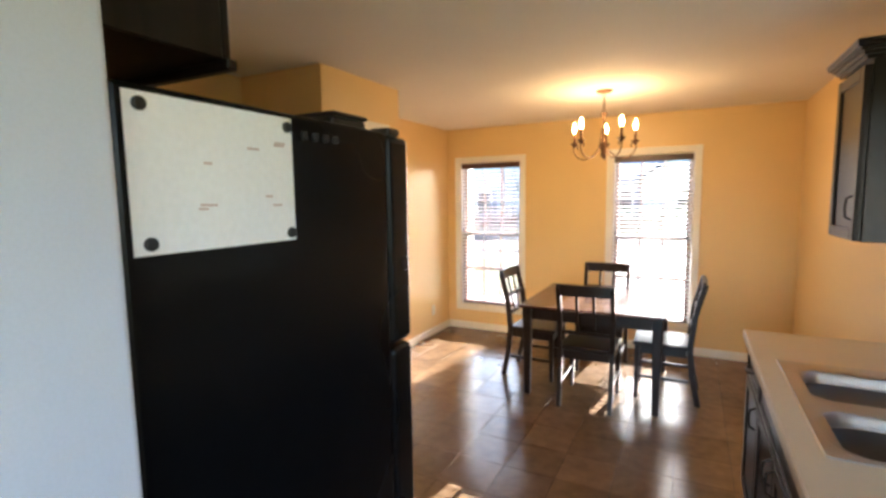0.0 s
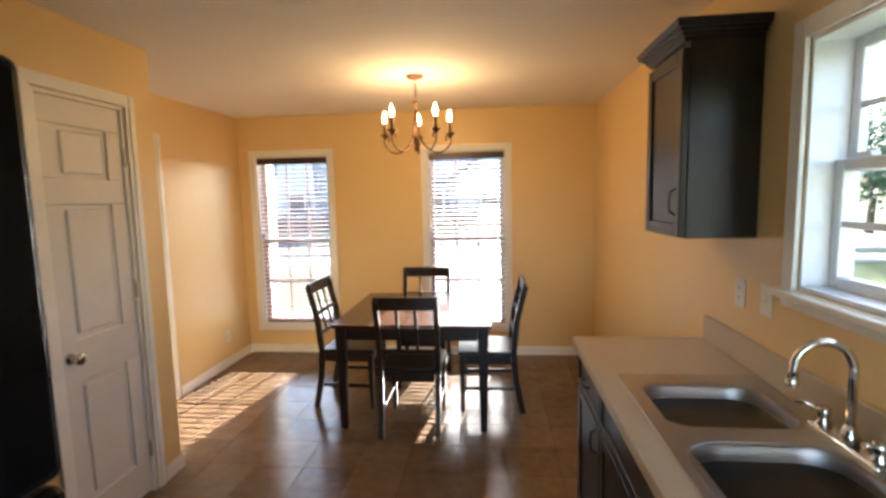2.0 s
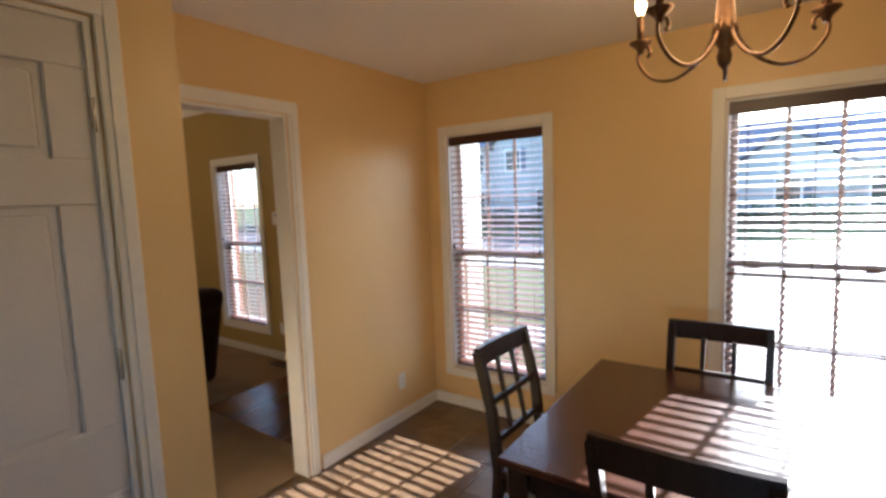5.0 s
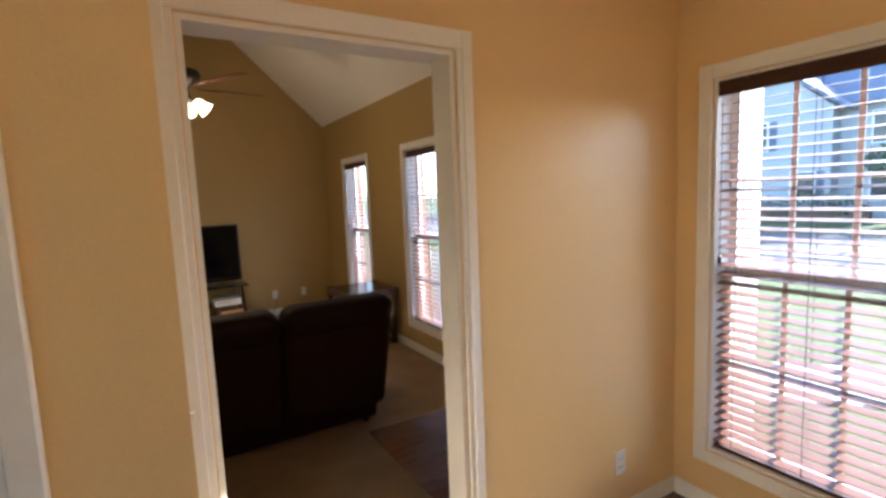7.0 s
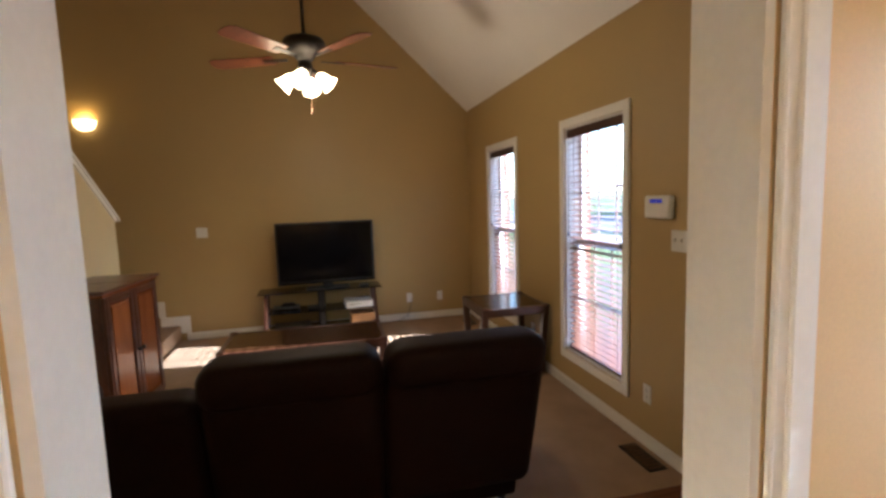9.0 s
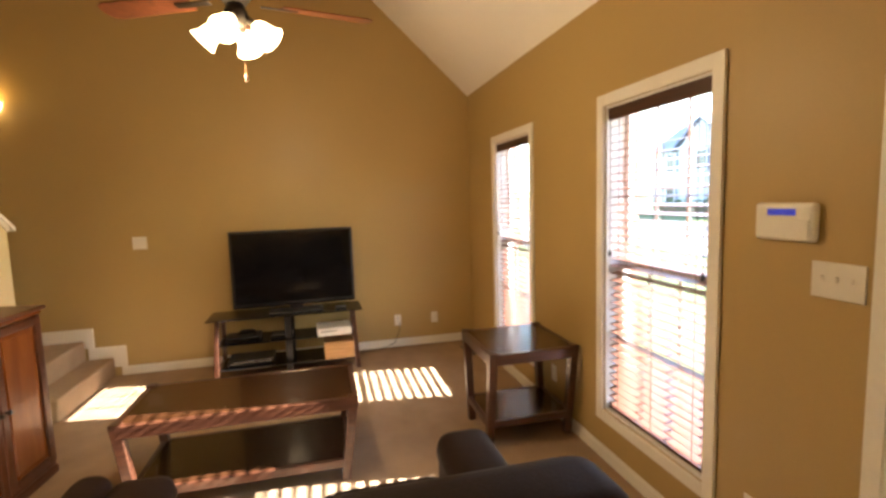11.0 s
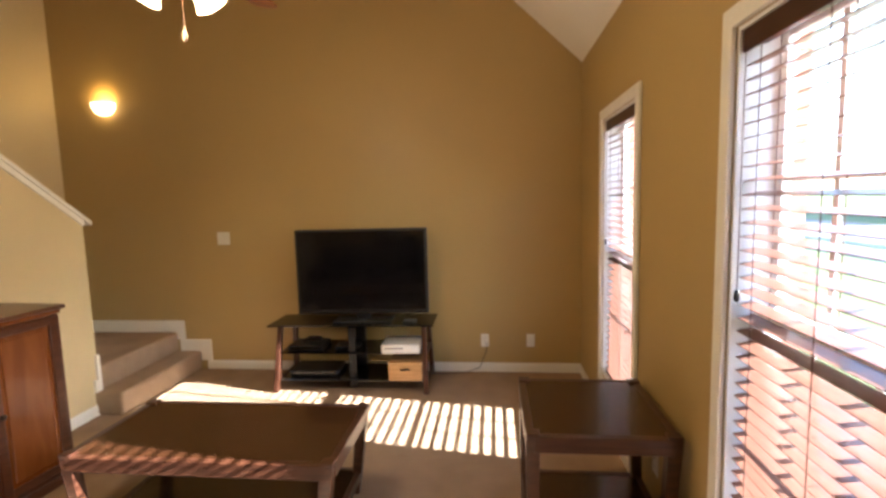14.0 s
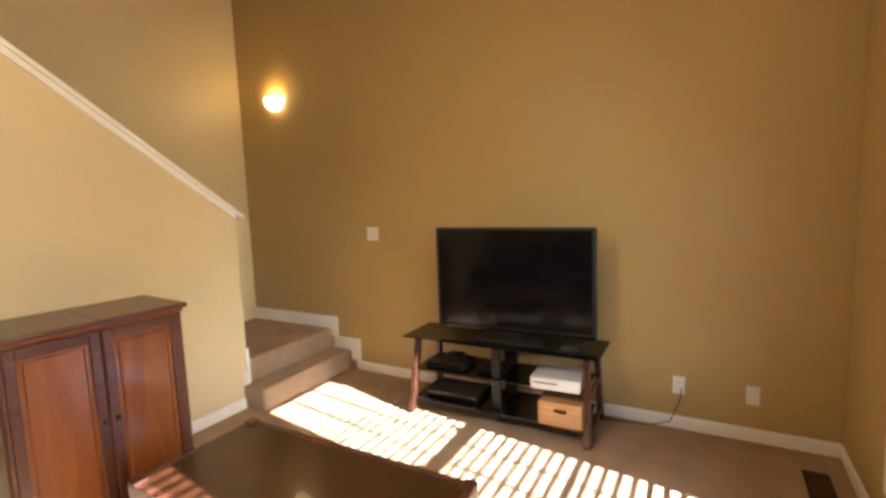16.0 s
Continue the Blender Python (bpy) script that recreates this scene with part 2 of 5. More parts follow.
def tube(bm, pts, radii, n=10, cap=True):
    """A round tube along pts; radii is one number or one for each point."""
    if not hasattr(radii, "__len__"):
        radii = [radii] * len(pts)
    pts = [Vector(p) for p in pts]
    rings = []
    up = None
    for i, p in enumerate(pts):
        d = (pts[min(i + 1, len(pts) - 1)] - pts[max(i - 1, 0)]).normalized()
        if up is None:
            up = d.orthogonal().normalized()
        up = (up - d * up.dot(d)).normalized()
        w = d.cross(up)
        rings.append([bm.verts.new(p + (up * math.cos(a) + w * math.sin(a)) * radii[i]) for a in (2 * math.pi * k / n for k in range(n))])
    for r, q in zip(rings, rings[1:]):
        for k in range(n):
            bm.faces.new((r[k], r[(k + 1) % n], q[(k + 1) % n], q[k])).smooth = True
    if cap:
        bm.faces.new(rings[0][::-1]); bm.faces.new(rings[-1])
    return bm


def lathe(bm, prof, at=(0, 0, 0), n=20, axis=None):
    """A turned shape from (radius, height) pairs; axis: the direction in which its height runs."""
    q = Vector((0, 0, 1)).rotation_difference(Vector(axis)) if axis is not None else None
    rings = []
    for r, h in prof:
        ring = []
        for k in range(n):
            v = Vector((r * math.cos(2 * math.pi * k / n), r * math.sin(2 * math.pi * k / n), h))
            if q:
                v = q @ v
            ring.append(bm.verts.new(v + Vector(at)))
        rings.append(ring)
    for r, s in zip(rings, rings[1:]):
        for k in range(n):
            bm.faces.new((r[k], r[(k + 1) % n], s[(k + 1) % n], s[k])).smooth = True
    bm.faces.new(rings[0][::-1]); bm.faces.new(rings[-1])
    return bm


def prism(pts, along, a, b):
    """A flat outline pushed along an axis from a to b. pts are the other two coordinates in x, y, z order."""
    bm = bmesh.new()
    def at(p, v):
        c = list(p); c.insert("xyz".index(along), v); return bm.verts.new(c)
    r, s = [at(p, a) for p in pts], [at(p, b) for p in pts]
    bm.faces.new(r); bm.faces.new(s[::-1])
    for i in range(len(pts)):
        bm.faces.new((r[i], s[i], s[(i + 1) % len(pts)], r[(i + 1) % len(pts)]))
    bmesh.ops.recalc_face_normals(bm, faces=bm.faces[:])
    return bm


def mesh_of(name, bm, material):
    me = bpy.data.meshes.new(name)
    bm.to_mesh(me); bm.free()
    me.materials.append(material)
    return me


def part(name, bm, material, parent, label=""):
    ob = new(name, mesh_of(name, bm, material))
    ob.parent = parent
    if label:
        ob["label"] = label
    return ob


def solid(name, bm, material, label, category="", kind="structure"):
    return tagged(new(name, mesh_of(name, bm, material)), label, category or name.split("_")[0], kind=kind)


def thing(name, at, label, category, rz=0.0, group="", kind=""):
    ob = new(name)
    ob.empty_display_size = 0.1
    ob.matrix_world = pose(*at, 0, 0, rz)
    return tagged(ob, label, category, group, kind)


def pillow(bm, x0, x1, y0, y1, z0, z1, r=0.06, seg=4, m=None):
    return box(bm, x0, x1, y0, y1, z0, z1, bev=min(r, 0.49 * min(x1 - x0, y1 - y0, z1 - z0)), seg=seg, m=m)


def smooth(bm):
    for f in bm.faces:
        f.smooth = True
    return bm


# ---- plan ----
YW, YO = 5.74, 5.96          # window wall, inside and outside
XW, XE = -7.935, 1.155       # living room's far wall, kitchen's sink wall
XD, XL = -2.42, -2.54        # wall between dining room and living room
CE = 2.44                    # flat ceiling
Y0 = -0.9                    # back of the kitchen
OPEN = [(-7.12, -6.35), (-5.35, -4.58), (-2.245, -1.48), (-0.47, 0.295)]
ZB, ZT = 0.30, 2.04
KW = (1.80, 2.632, 1.27, 2.065)   # sink window: y, y, z, z
DOOR = (-3.88, -2.97, 2.05)


def wall_with_holes(name, along, lo, hi, t0, t1, ztop, holes, material, label):
    """A thick wall along x or y with rectangular holes (a, b, z0, z1) that go through it."""
    bm = bmesh.new()
    cuts = sorted({lo, hi, *[h[0] for h in holes], *[h[1] for h in holes]})
    for a, b in zip(cuts, cuts[1:]):
        spans, z = [], 0.0
        for h in sorted((h for h in holes if h[0] <= a + 1e-6 and h[1] >= b - 1e-6), key=lambda h: h[2]):
            if h[2] > z:
                spans.append((z, h[2]))
            z = h[3]
        spans.append((z, ztop))
        for u, v in spans:
            if along == "x":
                box(bm, a, b, t0, t1, u, v)
            else:
                box(bm, t0, t1, a, b, u, v)
    bmesh.ops.remove_doubles(bm, verts=bm.verts, dist=1e-5)
    return solid(name, bm, material, label, "wall")


holes = [(a, b, ZB, ZT) for a, b in OPEN]
wall_with_holes("wall_window_dining", "x", XL + 0.06, XE, YW, YW + 0.10, CE, holes[2:], YELLOW, "yellow painted wall with two tall windows")
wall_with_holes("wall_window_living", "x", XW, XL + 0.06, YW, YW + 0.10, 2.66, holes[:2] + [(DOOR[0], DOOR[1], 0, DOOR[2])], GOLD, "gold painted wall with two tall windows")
# second hole is never in view: added to light the grey wall end
wall_with_holes("wall_sink", "y", Y0, YW + 0.10, XE, XE + 0.16, CE, [KW, (-0.80, 0.50, 1.2, 2.08)], YELLOW, "yellow painted kitchen wall with a window over the sink")
wall_with_holes("wall_partition", "y", 2.4, YW, XD - 0.06, XD, CE, [(3.636, 4.474, 0, 2.065)], YELLOW, "yellow painted wall with a cased doorway")
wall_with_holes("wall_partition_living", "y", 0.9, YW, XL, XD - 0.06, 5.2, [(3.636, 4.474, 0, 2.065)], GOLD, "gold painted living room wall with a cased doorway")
solid("wall_kitchen_west", bx(XD - 0.1, XD, 0.74, 2.4, 0, CE), YELLOW, "plain yellow painted kitchen wall")
solid("wall_kitchen_back", bx(XD, -0.52, 0.62, 0.74, 0, CE), YELLOW, "plain yellow painted wall behind the refrigerator")
solid("wall_entry", bx(-0.52, -0.40, Y0, 0.752, 0, CE, bev=0.008, seg=2), GREYWALL, "pale grey wall end beside the refrigerator")
# unseen opening, added so that sky light enters the kitchen from behind
wall_with_holes("wall_back", "x", -0.52, XE + 0.16, Y0 - 0.12, Y0, CE, [(-0.3, 1.0, 0.0, 2.08)], YELLOW, "yellow wall with a wide opening added for daylight behind the walker")
solid("ceiling", bx(XD, XE, Y0, YW, CE, CE + 0.1), CEIL, "flat off-white textured ceiling", "ceiling")
# pantry box, its door opening to the kitchen side
PY0, PY1, PX = 2.70, 3.566, -1.735
wall_with_holes("wall_pantry_front", "y", PY0, PY1, PX - 0.10, PX, CE, [(2.838, 3.343, 0, 2.095)], YELLOW, "yellow pantry wall with a narrow door")
solid("wall_pantry_south", bx(XD, PX - 0.1, PY0, PY0 + 0.1, 0, CE), YELLOW, "yellow pantry side wall")
solid("wall_pantry_north", bx(XD, PX - 0.1, PY1 - 0.1, PY1, 0, CE), YELLOW, "yellow pantry side wall beside the doorway")

# living room shell
RIDGE = 3.05
ZR = 2.625 + 0.945 * (YW - RIDGE)
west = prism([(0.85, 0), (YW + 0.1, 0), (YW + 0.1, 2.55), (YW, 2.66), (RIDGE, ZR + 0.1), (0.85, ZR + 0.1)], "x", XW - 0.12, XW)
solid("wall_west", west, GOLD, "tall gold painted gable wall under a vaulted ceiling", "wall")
solid("wall_stair_back", bx(XW, XL, 0.85, 0.97, 0, 5.2), CREAM, "tall cream wall behind the stairs", "wall")
bm = prism([(YW + 0.1, 2.625 - 0.0945), (RIDGE, ZR), (RIDGE, ZR + 0.12), (YW + 0.1, 2.645)], "x", XW, XL)
solid("ceiling_slope", bm, CEIL, "sloping off-white vaulted ceiling", "ceiling")
solid("ceiling_upper", bx(XW, XL, 0.85, RIDGE, ZR, ZR + 0.12), CEIL, "high off-white ceiling", "ceiling")

# floors
solid("floor", bx(XL + 0.06, XE, Y0, YW, -0.2, -0.006), GROUT, "floor bed under brown stone-look tiles", "floor")
carpet = prism([(XW, 0.97), (XL + 0.06, 0.97), (XL + 0.06, 4.66), (-3.95, 4.66), (-3.95, YW), (XW, YW)], "z", -0.2, 0.0)
solid("floor_carpet", carpet, CARPET, "beige-brown cut pile carpet", "carpet")
foyer = solid("floor_foyer", bx(-3.95, XL + 0.06, 4.66, YW, -0.2, -0.008), GROUT, "cherry wood plank floor at the front door", "floor")


def baseboard(name, x0, x1, y0, y1, h=0.085):
    bm = bx(x0, x1, y0, y1, 0.0, h - 0.016, bev=0.002)
    dx, dy = (0.004, 0) if abs(x1 - x0) < abs(y1 - y0) else (0, 0.004)
    box(bm, x0 + dx, x1 - dx, y0 + dy, y1 - dy, h - 0.018, h, bev=0.004, seg=2)
    return solid(name, bm, TRIM, "white painted moulded baseboard", "baseboard")


T = 0.014
baseboard("baseboard", XD + T, XE - T, YW - T, YW)
baseboard("baseboard_2", XD, XD + T, 4.57, YW)
baseboard("baseboard_3", XE - T, XE, 3.32, YW)
baseboard("baseboard_4", PX, PX + T, 3.42, PY1)
baseboard("baseboard_5", XW, DOOR[0] - 0.09, YW - T, YW)
baseboard("baseboard_6", XW, XW + T, 2.28, YW - T)
baseboard("baseboard_7", XL - T, XL, 4.57, YW)
baseboard("baseboard_8", XD, PX + T, PY1, PY1 + T)
baseboard("baseboard_9", XL - T, XL, 1.0, 3.55)
baseboard("baseboard_10", DOOR[1] + 0.09, XL - T, YW - T, YW)


# ---- windows, blinds, casings ----
def ring(bm, x0, x1, y0, y1, z0, z1, w, bev=0.003, lower=None):
    """A rectangular frame in the x-z plane."""
    lw = w if lower is None else lower
    box(bm, x0, x0 + w, y0, y1, z0, z1, bev); box(bm, x1 - w, x1, y0, y1, z0, z1, bev)
    box(bm, x0 + w, x1 - w, y0, y1, z1 - w, z1, bev); box(bm, x0 + w, x1 - w, y0, y1, z0, z0 + lw, bev)
    return bm


def sash(parent, x0, x1, y, z0, z1, cols, rows, label):
    fr = part("sash", ring(bmesh.new(), x0, x1, y, y + 0.03, z0, z1, 0.036), VINYL, parent, label)
    gx0, gx1, gz0, gz1 = x0 + 0.036, x1 - 0.036, z0 + 0.036, z1 - 0.036
    pane = part("pane", bx(gx0, gx1, y + 0.013, y + 0.017, gz0, gz1), GLASS, fr, "clear window glass")
    pane.visible_shadow = False
    for i in range(1, cols):
        x = gx0 + (gx1 - gx0) * i / cols
        part("muntin", bx(x - 0.011, x + 0.011, y + 0.006, y + 0.012, gz0, gz1, 0.002), VINYL, fr)
    for i in range(1, rows):
        z = gz0 + (gz1 - gz0) * i / rows
        part("muntin", bx(gx0, gx1, y + 0.005, y + 0.011, z - 0.011, z + 0.011, 0.002), VINYL, fr)
    return fr


def window(name, w, z0, z1, cols, rows, casing_bottom):
    """A double-hung window whose opening spans x from 0 to w; y points outside, 0 is the wall's inner face."""
    ob = thing(name, (0, 0, 0), "white double-hung window with grilles and painted casing", "window", kind="structure")
    cs = bmesh.new()
    c, d = 0.062, 0.018
    box(cs, -c, 0, -d, -0.001, z0 - c, z1 + c, 0.004, 2); box(cs, w, w + c, -d, -0.001, z0 - c, z1 + c, 0.004, 2)
    box(cs, 0, w, -d, -0.001, z1, z1 + c, 0.004, 2)
    box(cs, 0, w, -d, -0.001, z0 - c, z0, 0.004, 2)
    part("casing", cs, TRIM, ob)
    if casing_bottom:
        part("sill", bx(-c - 0.03, w + c + 0.03, -0.045, 0.0, z0 - 0.03, z0 - 0.004, 0.006, 2), TRIM, ob)
    jm = bmesh.new()
    for a in ((0.002, 0.014, 0.002, 0.155, z0, z1), (w - 0.014, w - 0.002, 0.002, 0.155, z0, z1), (0.014, w - 0.014, 0.002, 0.155, z1 - 0.014, z1 - 0.002), (0.014, w - 0.014, 0.002, 0.155, z0 + 0.002, z0 + 0.016)):
        box(jm, *a)
    part("jamb", jm, VINYL, ob)
    zm = (z0 + z1) / 2
    sash(ob, 0.016, w - 0.016, 0.115, zm - 0.02, z1 - 0.016, cols, rows, "upper sash")
    sash(ob, 0.016, w - 0.016, 0.08, z0 + 0.018, zm + 0.02, cols, rows, "lower sash")
    for x in (0.14, w - 0.14):
        part("sash_lock", bx(x - 0.03, x + 0.03, 0.07, 0.10, zm + 0.021, zm + 0.036, 0.004), VINYL, ob)
    return ob


WINW = OPEN[0][1] - OPEN[0][0]
for i, (a, b) in enumerate(OPEN):
    w = window("window_%d" % (i + 1), b - a, ZB, ZT, 3, 2, False)
    w.matrix_world = pose(a, YW, 0)
kw = window("window_5", KW[1] - KW[0], KW[2], KW[3], 3, 2, True)
kw.matrix_world = pose(XE, KW[1], 0, 0, 0, -90)
tagged(kw, "white double-hung kitchen window with a painted sill over the sink")

PITCH, TILT = 0.0425, 12.0
slat_me = mesh_of("slat", box(bmesh.new(), 0.018, WINW - 0.018, -0.025, 0.025, -0.0014, 0.0014, m=Matrix.Rotation(radians(TILT), 4, "X")), SLAT)


def blind(at):
    """A wooden venetian blind let down over the whole window."""
    ob = thing("window_blind", at, "brown wooden venetian blind let down with open slats", "blind", group="window blinds")
    part("valance", bx(0.006, WINW - 0.006, -0.034, -0.022, ZT - 0.078, ZT - 0.004, 0.003, 2), VALANCE, ob, "dark wooden valance")
    part("headrail", bx(0.016, WINW - 0.016, -0.018, 0.03, ZT - 0.055, ZT - 0.016), VALANCE, ob)
    z, n = ZB + 0.055, 0
    while z < ZT - 0.085:
        s = new("slat", slat_me); s.parent = ob; s.location = (0, 0, z)
        z += PITCH
    part("bottom_rail", bx(0.018, WINW - 0.018, -0.025, 0.025, ZB + 0.018, ZB + 0.034, 0.003), VALANCE, ob, "dark wooden bottom rail")
    for x in (0.10, WINW / 2, WINW - 0.10):
        for y in (-0.026, 0.026):
            part("ladder_cord", bx(x - 0.0012, x + 0.0012, y - 0.001, y + 0.001, ZB + 0.03, ZT - 0.05), CORD, ob)
    part("lift_cord", tube(bmesh.new(), [(WINW - 0.05, -0.036, ZT - 0.07), (WINW - 0.05, -0.036, 1.22)], 0.0015, 6), CORD, ob)
    part("tassel", lathe(bmesh.new(), [(0.003, 0.03), (0.008, 0.022), (0.009, 0.0), (0.006, -0.008)], (WINW - 0.05, -0.036, 1.19), 10), BLACKP, ob, "dark cord tassel")
    part("tilt_cord", tube(bmesh.new(), [(0.035, -0.036, ZT - 0.07), (0.035, -0.036, 1.25)], 0.0015, 6), CORD, ob)
    part("tassel", lathe(bmesh.new(), [(0.003, 0.03), (0.008, 0.022), (0.009, 0.0), (0.006, -0.008)], (0.035, -0.036, 1.22), 10), BLACKP, ob, "dark cord tassel")
    return ob


for a, b in OPEN:
    blind((a, YW + 0.045, 0))


def cased_opening(name, at, rz, w, h, depth, label, c=0.075):
    """Jamb lining and moulded casing on both faces; opening from x 0 to w, wall from y 0 to depth."""
    ob = thing(name, at, label, "doorway", rz, kind="structure")
    j = bmesh.new()
    box(j, 0, 0.016, -0.002, depth + 0.002, 0, h); box(j, w - 0.016, w, -0.002, depth + 0.002, 0, h); box(j, 0.016, w - 0.016, -0.002, depth + 0.002, h - 0.016, h)
    part("jamb", j, TRIM, ob)
    for y, s in ((-0.003, -1), (depth + 0.003, 1)):
        k = bmesh.new()
        for d, e in ((0.0, 0.013), (0.020, 0.019), (0.050, 0.016)):
            wid = c - d
            y0, y1 = sorted((y, y + s * e))
            box(k, -c, -c + wid - 0.004, y0, y1, 0, h + c - 0.001 * d, 0.003); box(k, w + c - wid + 0.004, w + c, y0, y1, 0, h + c - 0.001 * d, 0.003)
        y0, y1 = sorted((y, y + s * 0.0165))
        box(k, -c + 0.001, w + c - 0.001, y0, y1, h + 0.004, h + c, 0.004, 2)
        part("casing", k, TRIM, ob)
    return ob


cased_opening("doorway_1", (XD, 3.636, 0), 90, 0.838, 2.065, XD - XL, "white cased doorway between dining room and living room", 0.066)


def six_panel(name, at, rz, w, h, cols, rows, label, knob_side, cat="door"):
    """A moulded panel door in the x-z plane, facing -y."""
    ob = thing(name, at, label, cat, rz, kind="structure")
    slab = bmesh.new()
    t = 0.036
    st = 0.10 if cols == 1 else 0.11
    xs = [st + (w - st) / cols * i for i in range(cols)]
    pw = (w - st) / cols - st
    box(slab, 0.003, w - 0.003, 0.012, t, 0.008, h, 0.001)
    zz = [0.0] + [v for r in rows for v in r] + [h]
    for a, b in zip(zz[::2], zz[1::2]):
        box(slab, 0.003, w - 0.003, 0, 0.013, max(a, 0.008), b, 0.003)
    for r in rows:
        box(slab, 0.003, st, 0, 0.013, r[0], r[1], 0.003); box(slab, w - st, w - 0.003, 0, 0.013, r[0], r[1], 0.003)
        for i in range(1, cols):
            box(slab, xs[i] - st, xs[i], 0, 0.013, r[0], r[1], 0.003)
    part("slab", slab, DOORW, ob)
    for r in rows:
        for x in xs:
            part("panel", box(bmesh.new(), x + 0.022, x + pw - 0.022, 0.003, 0.014, r[0] + 0.022, r[1] - 0.022, 0.008), DOORW, ob)
    kx = 0.055 if knob_side == "l" else w - 0.055
    k = part("door_knob", lathe(bmesh.new(), [(0.026, 0), (0.026, 0.006), (0.010, 0.010), (0.010, 0.030), (0.022, 0.036), (0.027, 0.048), (0.024, 0.060), (0.010, 0.065)], (kx, 0, 0.905), 20, (0, -1, 0)), NICKEL, ob, "satin nickel round door knob")
    hx = w if knob_side == "l" else 0
    for z in (0.25, 1.15, 1.84):
        if z < h:
            part("hinge", lathe(bmesh.new(), [(0.004, -0.05), (0.007, -0.045), (0.007, 0.045), (0.004, 0.05)], (hx, -0.008, z), 10), NICKEL, ob, "dark nickel hinge")
    return ob


# pantry door: width runs along +y, faces +x
six_panel("door_1", (PX - 0.012, 2.848, 0), 90, 0.484, 2.08, 1, [(0.20, 0.78), (0.98, 1.60), (1.72, 1.96)], "narrow white three-panel pantry door, closed", "l")
cased_opening("doorway_2", (PX, 2.838, 0), 90, 0.505, 2.095, 0.10, "white casing round the pantry door", 0.062)
fd = six_panel("door_2", (DOOR[1] - 0.02, YW + 0.06, 0), 180, DOOR[1] - DOOR[0] - 0.04, 2.02, 2, [(0.20, 0.78), (0.98, 1.58), (1.70, 1.92)], "white panelled front door, closed", "l")
fd.matrix_world = pose(DOOR[0] + 0.02, YW + 0.03, 0)
bm = bx(-0.03, 0.03, 0.037, 0.055, 0, 2.06)
box(bm, 0.84, 0.90, 0.037, 0.055, 0, 2.06); box(bm, 0.03, 0.84, 0.037, 0.055, 2.0, 2.06); box(bm, 0.03, 0.84, 0.037, 0.055, 0, 0.03)
part("door_stop", bm, DOORW, fd)
cased_opening("doorway_3", (DOOR[0], YW, 0), 0, DOOR[1] - DOOR[0], DOOR[2], 0.10, "white casing round the front door", 0.08)


# ---- stairs ----
SX = -6.97     # end of the half wall
CAPA = (SX - 0.06, 1.455)
SLOPE = 0.718


def cap_z(x):
    return CAPA[1] + (x - CAPA[0]) * SLOPE


XH = -2.6
pts = [(SX, 0), (XH, 0), (XH, 4.6), (-2.75, 4.6), (SX, cap_z(SX) - 0.03)]
solid("wall_stair", prism(pts, "y", 1.90, 2.02), CREAM, "cream half wall beside the stairs", "wall")
bm = prism([(CAPA[0], cap_z(CAPA[0])), (-2.75, cap_z(-2.75)), (-2.75, cap_z(-2.75) - 0.03), (CAPA[0], cap_z(CAPA[0]) - 0.03)], "y", 1.875, 2.045)
solid("trim_stair_cap", bm, TRIM, "white painted sloping cap on the stair wall", "trim")
bm = prism([(SX, cap_z(SX) - 0.032), (-2.75, cap_z(-2.75) - 0.032), (-2.75, cap_z(-2.75) - 0.075), (SX, cap_z(SX) - 0.075)], "y", 2.021, 2.035)
solid("trim_stair_moulding", bm, TRIM, "white moulding under the stair cap", "trim")
baseboard("baseboard_11", SX, XH, 2.02, 2.02 + T)
stairs = thing("staircase", (0, 0, 0), "beige carpeted stairs turning at a low landing", "stairs", kind="structure")
part("step", bx(XW, SX + 0.045, 1.985, 2.225, 0.001, 0.178, 0.022, 3), CARPET, stairs)
part("step", bx(XW, SX, 0.972, 2.0, 0.002, 0.356, 0.022, 3), CARPET, stairs, "carpeted landing")
x, z = SX - 0.02, 0.356
while z < 3.0:
    part("step", bx(x, x + 0.30, 0.972, 1.898, z - 0.16, z + 0.178, 0.02, 2), CARPET, stairs)
    x += 0.248; z += 0.178
# skirts along the gable wall and at the wall's end
sk = bmesh.new()
box(sk, XW, XW + 0.016, 2.02, 2.33, 0.086, 0.285, 0.003)
box(sk, XW, XW + 0.0155, 0.985, 2.075, 0.285, 0.468, 0.003)
part("skirt", sk, TRIM, stairs, "white painted stair skirt board")
sk = bmesh.new()
box(sk, SX - 0.014, SX + 0.02, 1.93, 2.036, 0.18, 0.455, 0.003)
box(sk, SX - 0.012, SX + 0.05, 2.0, 2.037, 0.178, 0.27, 0.003)
part("skirt", sk, TRIM, stairs, "white painted stair skirt board")


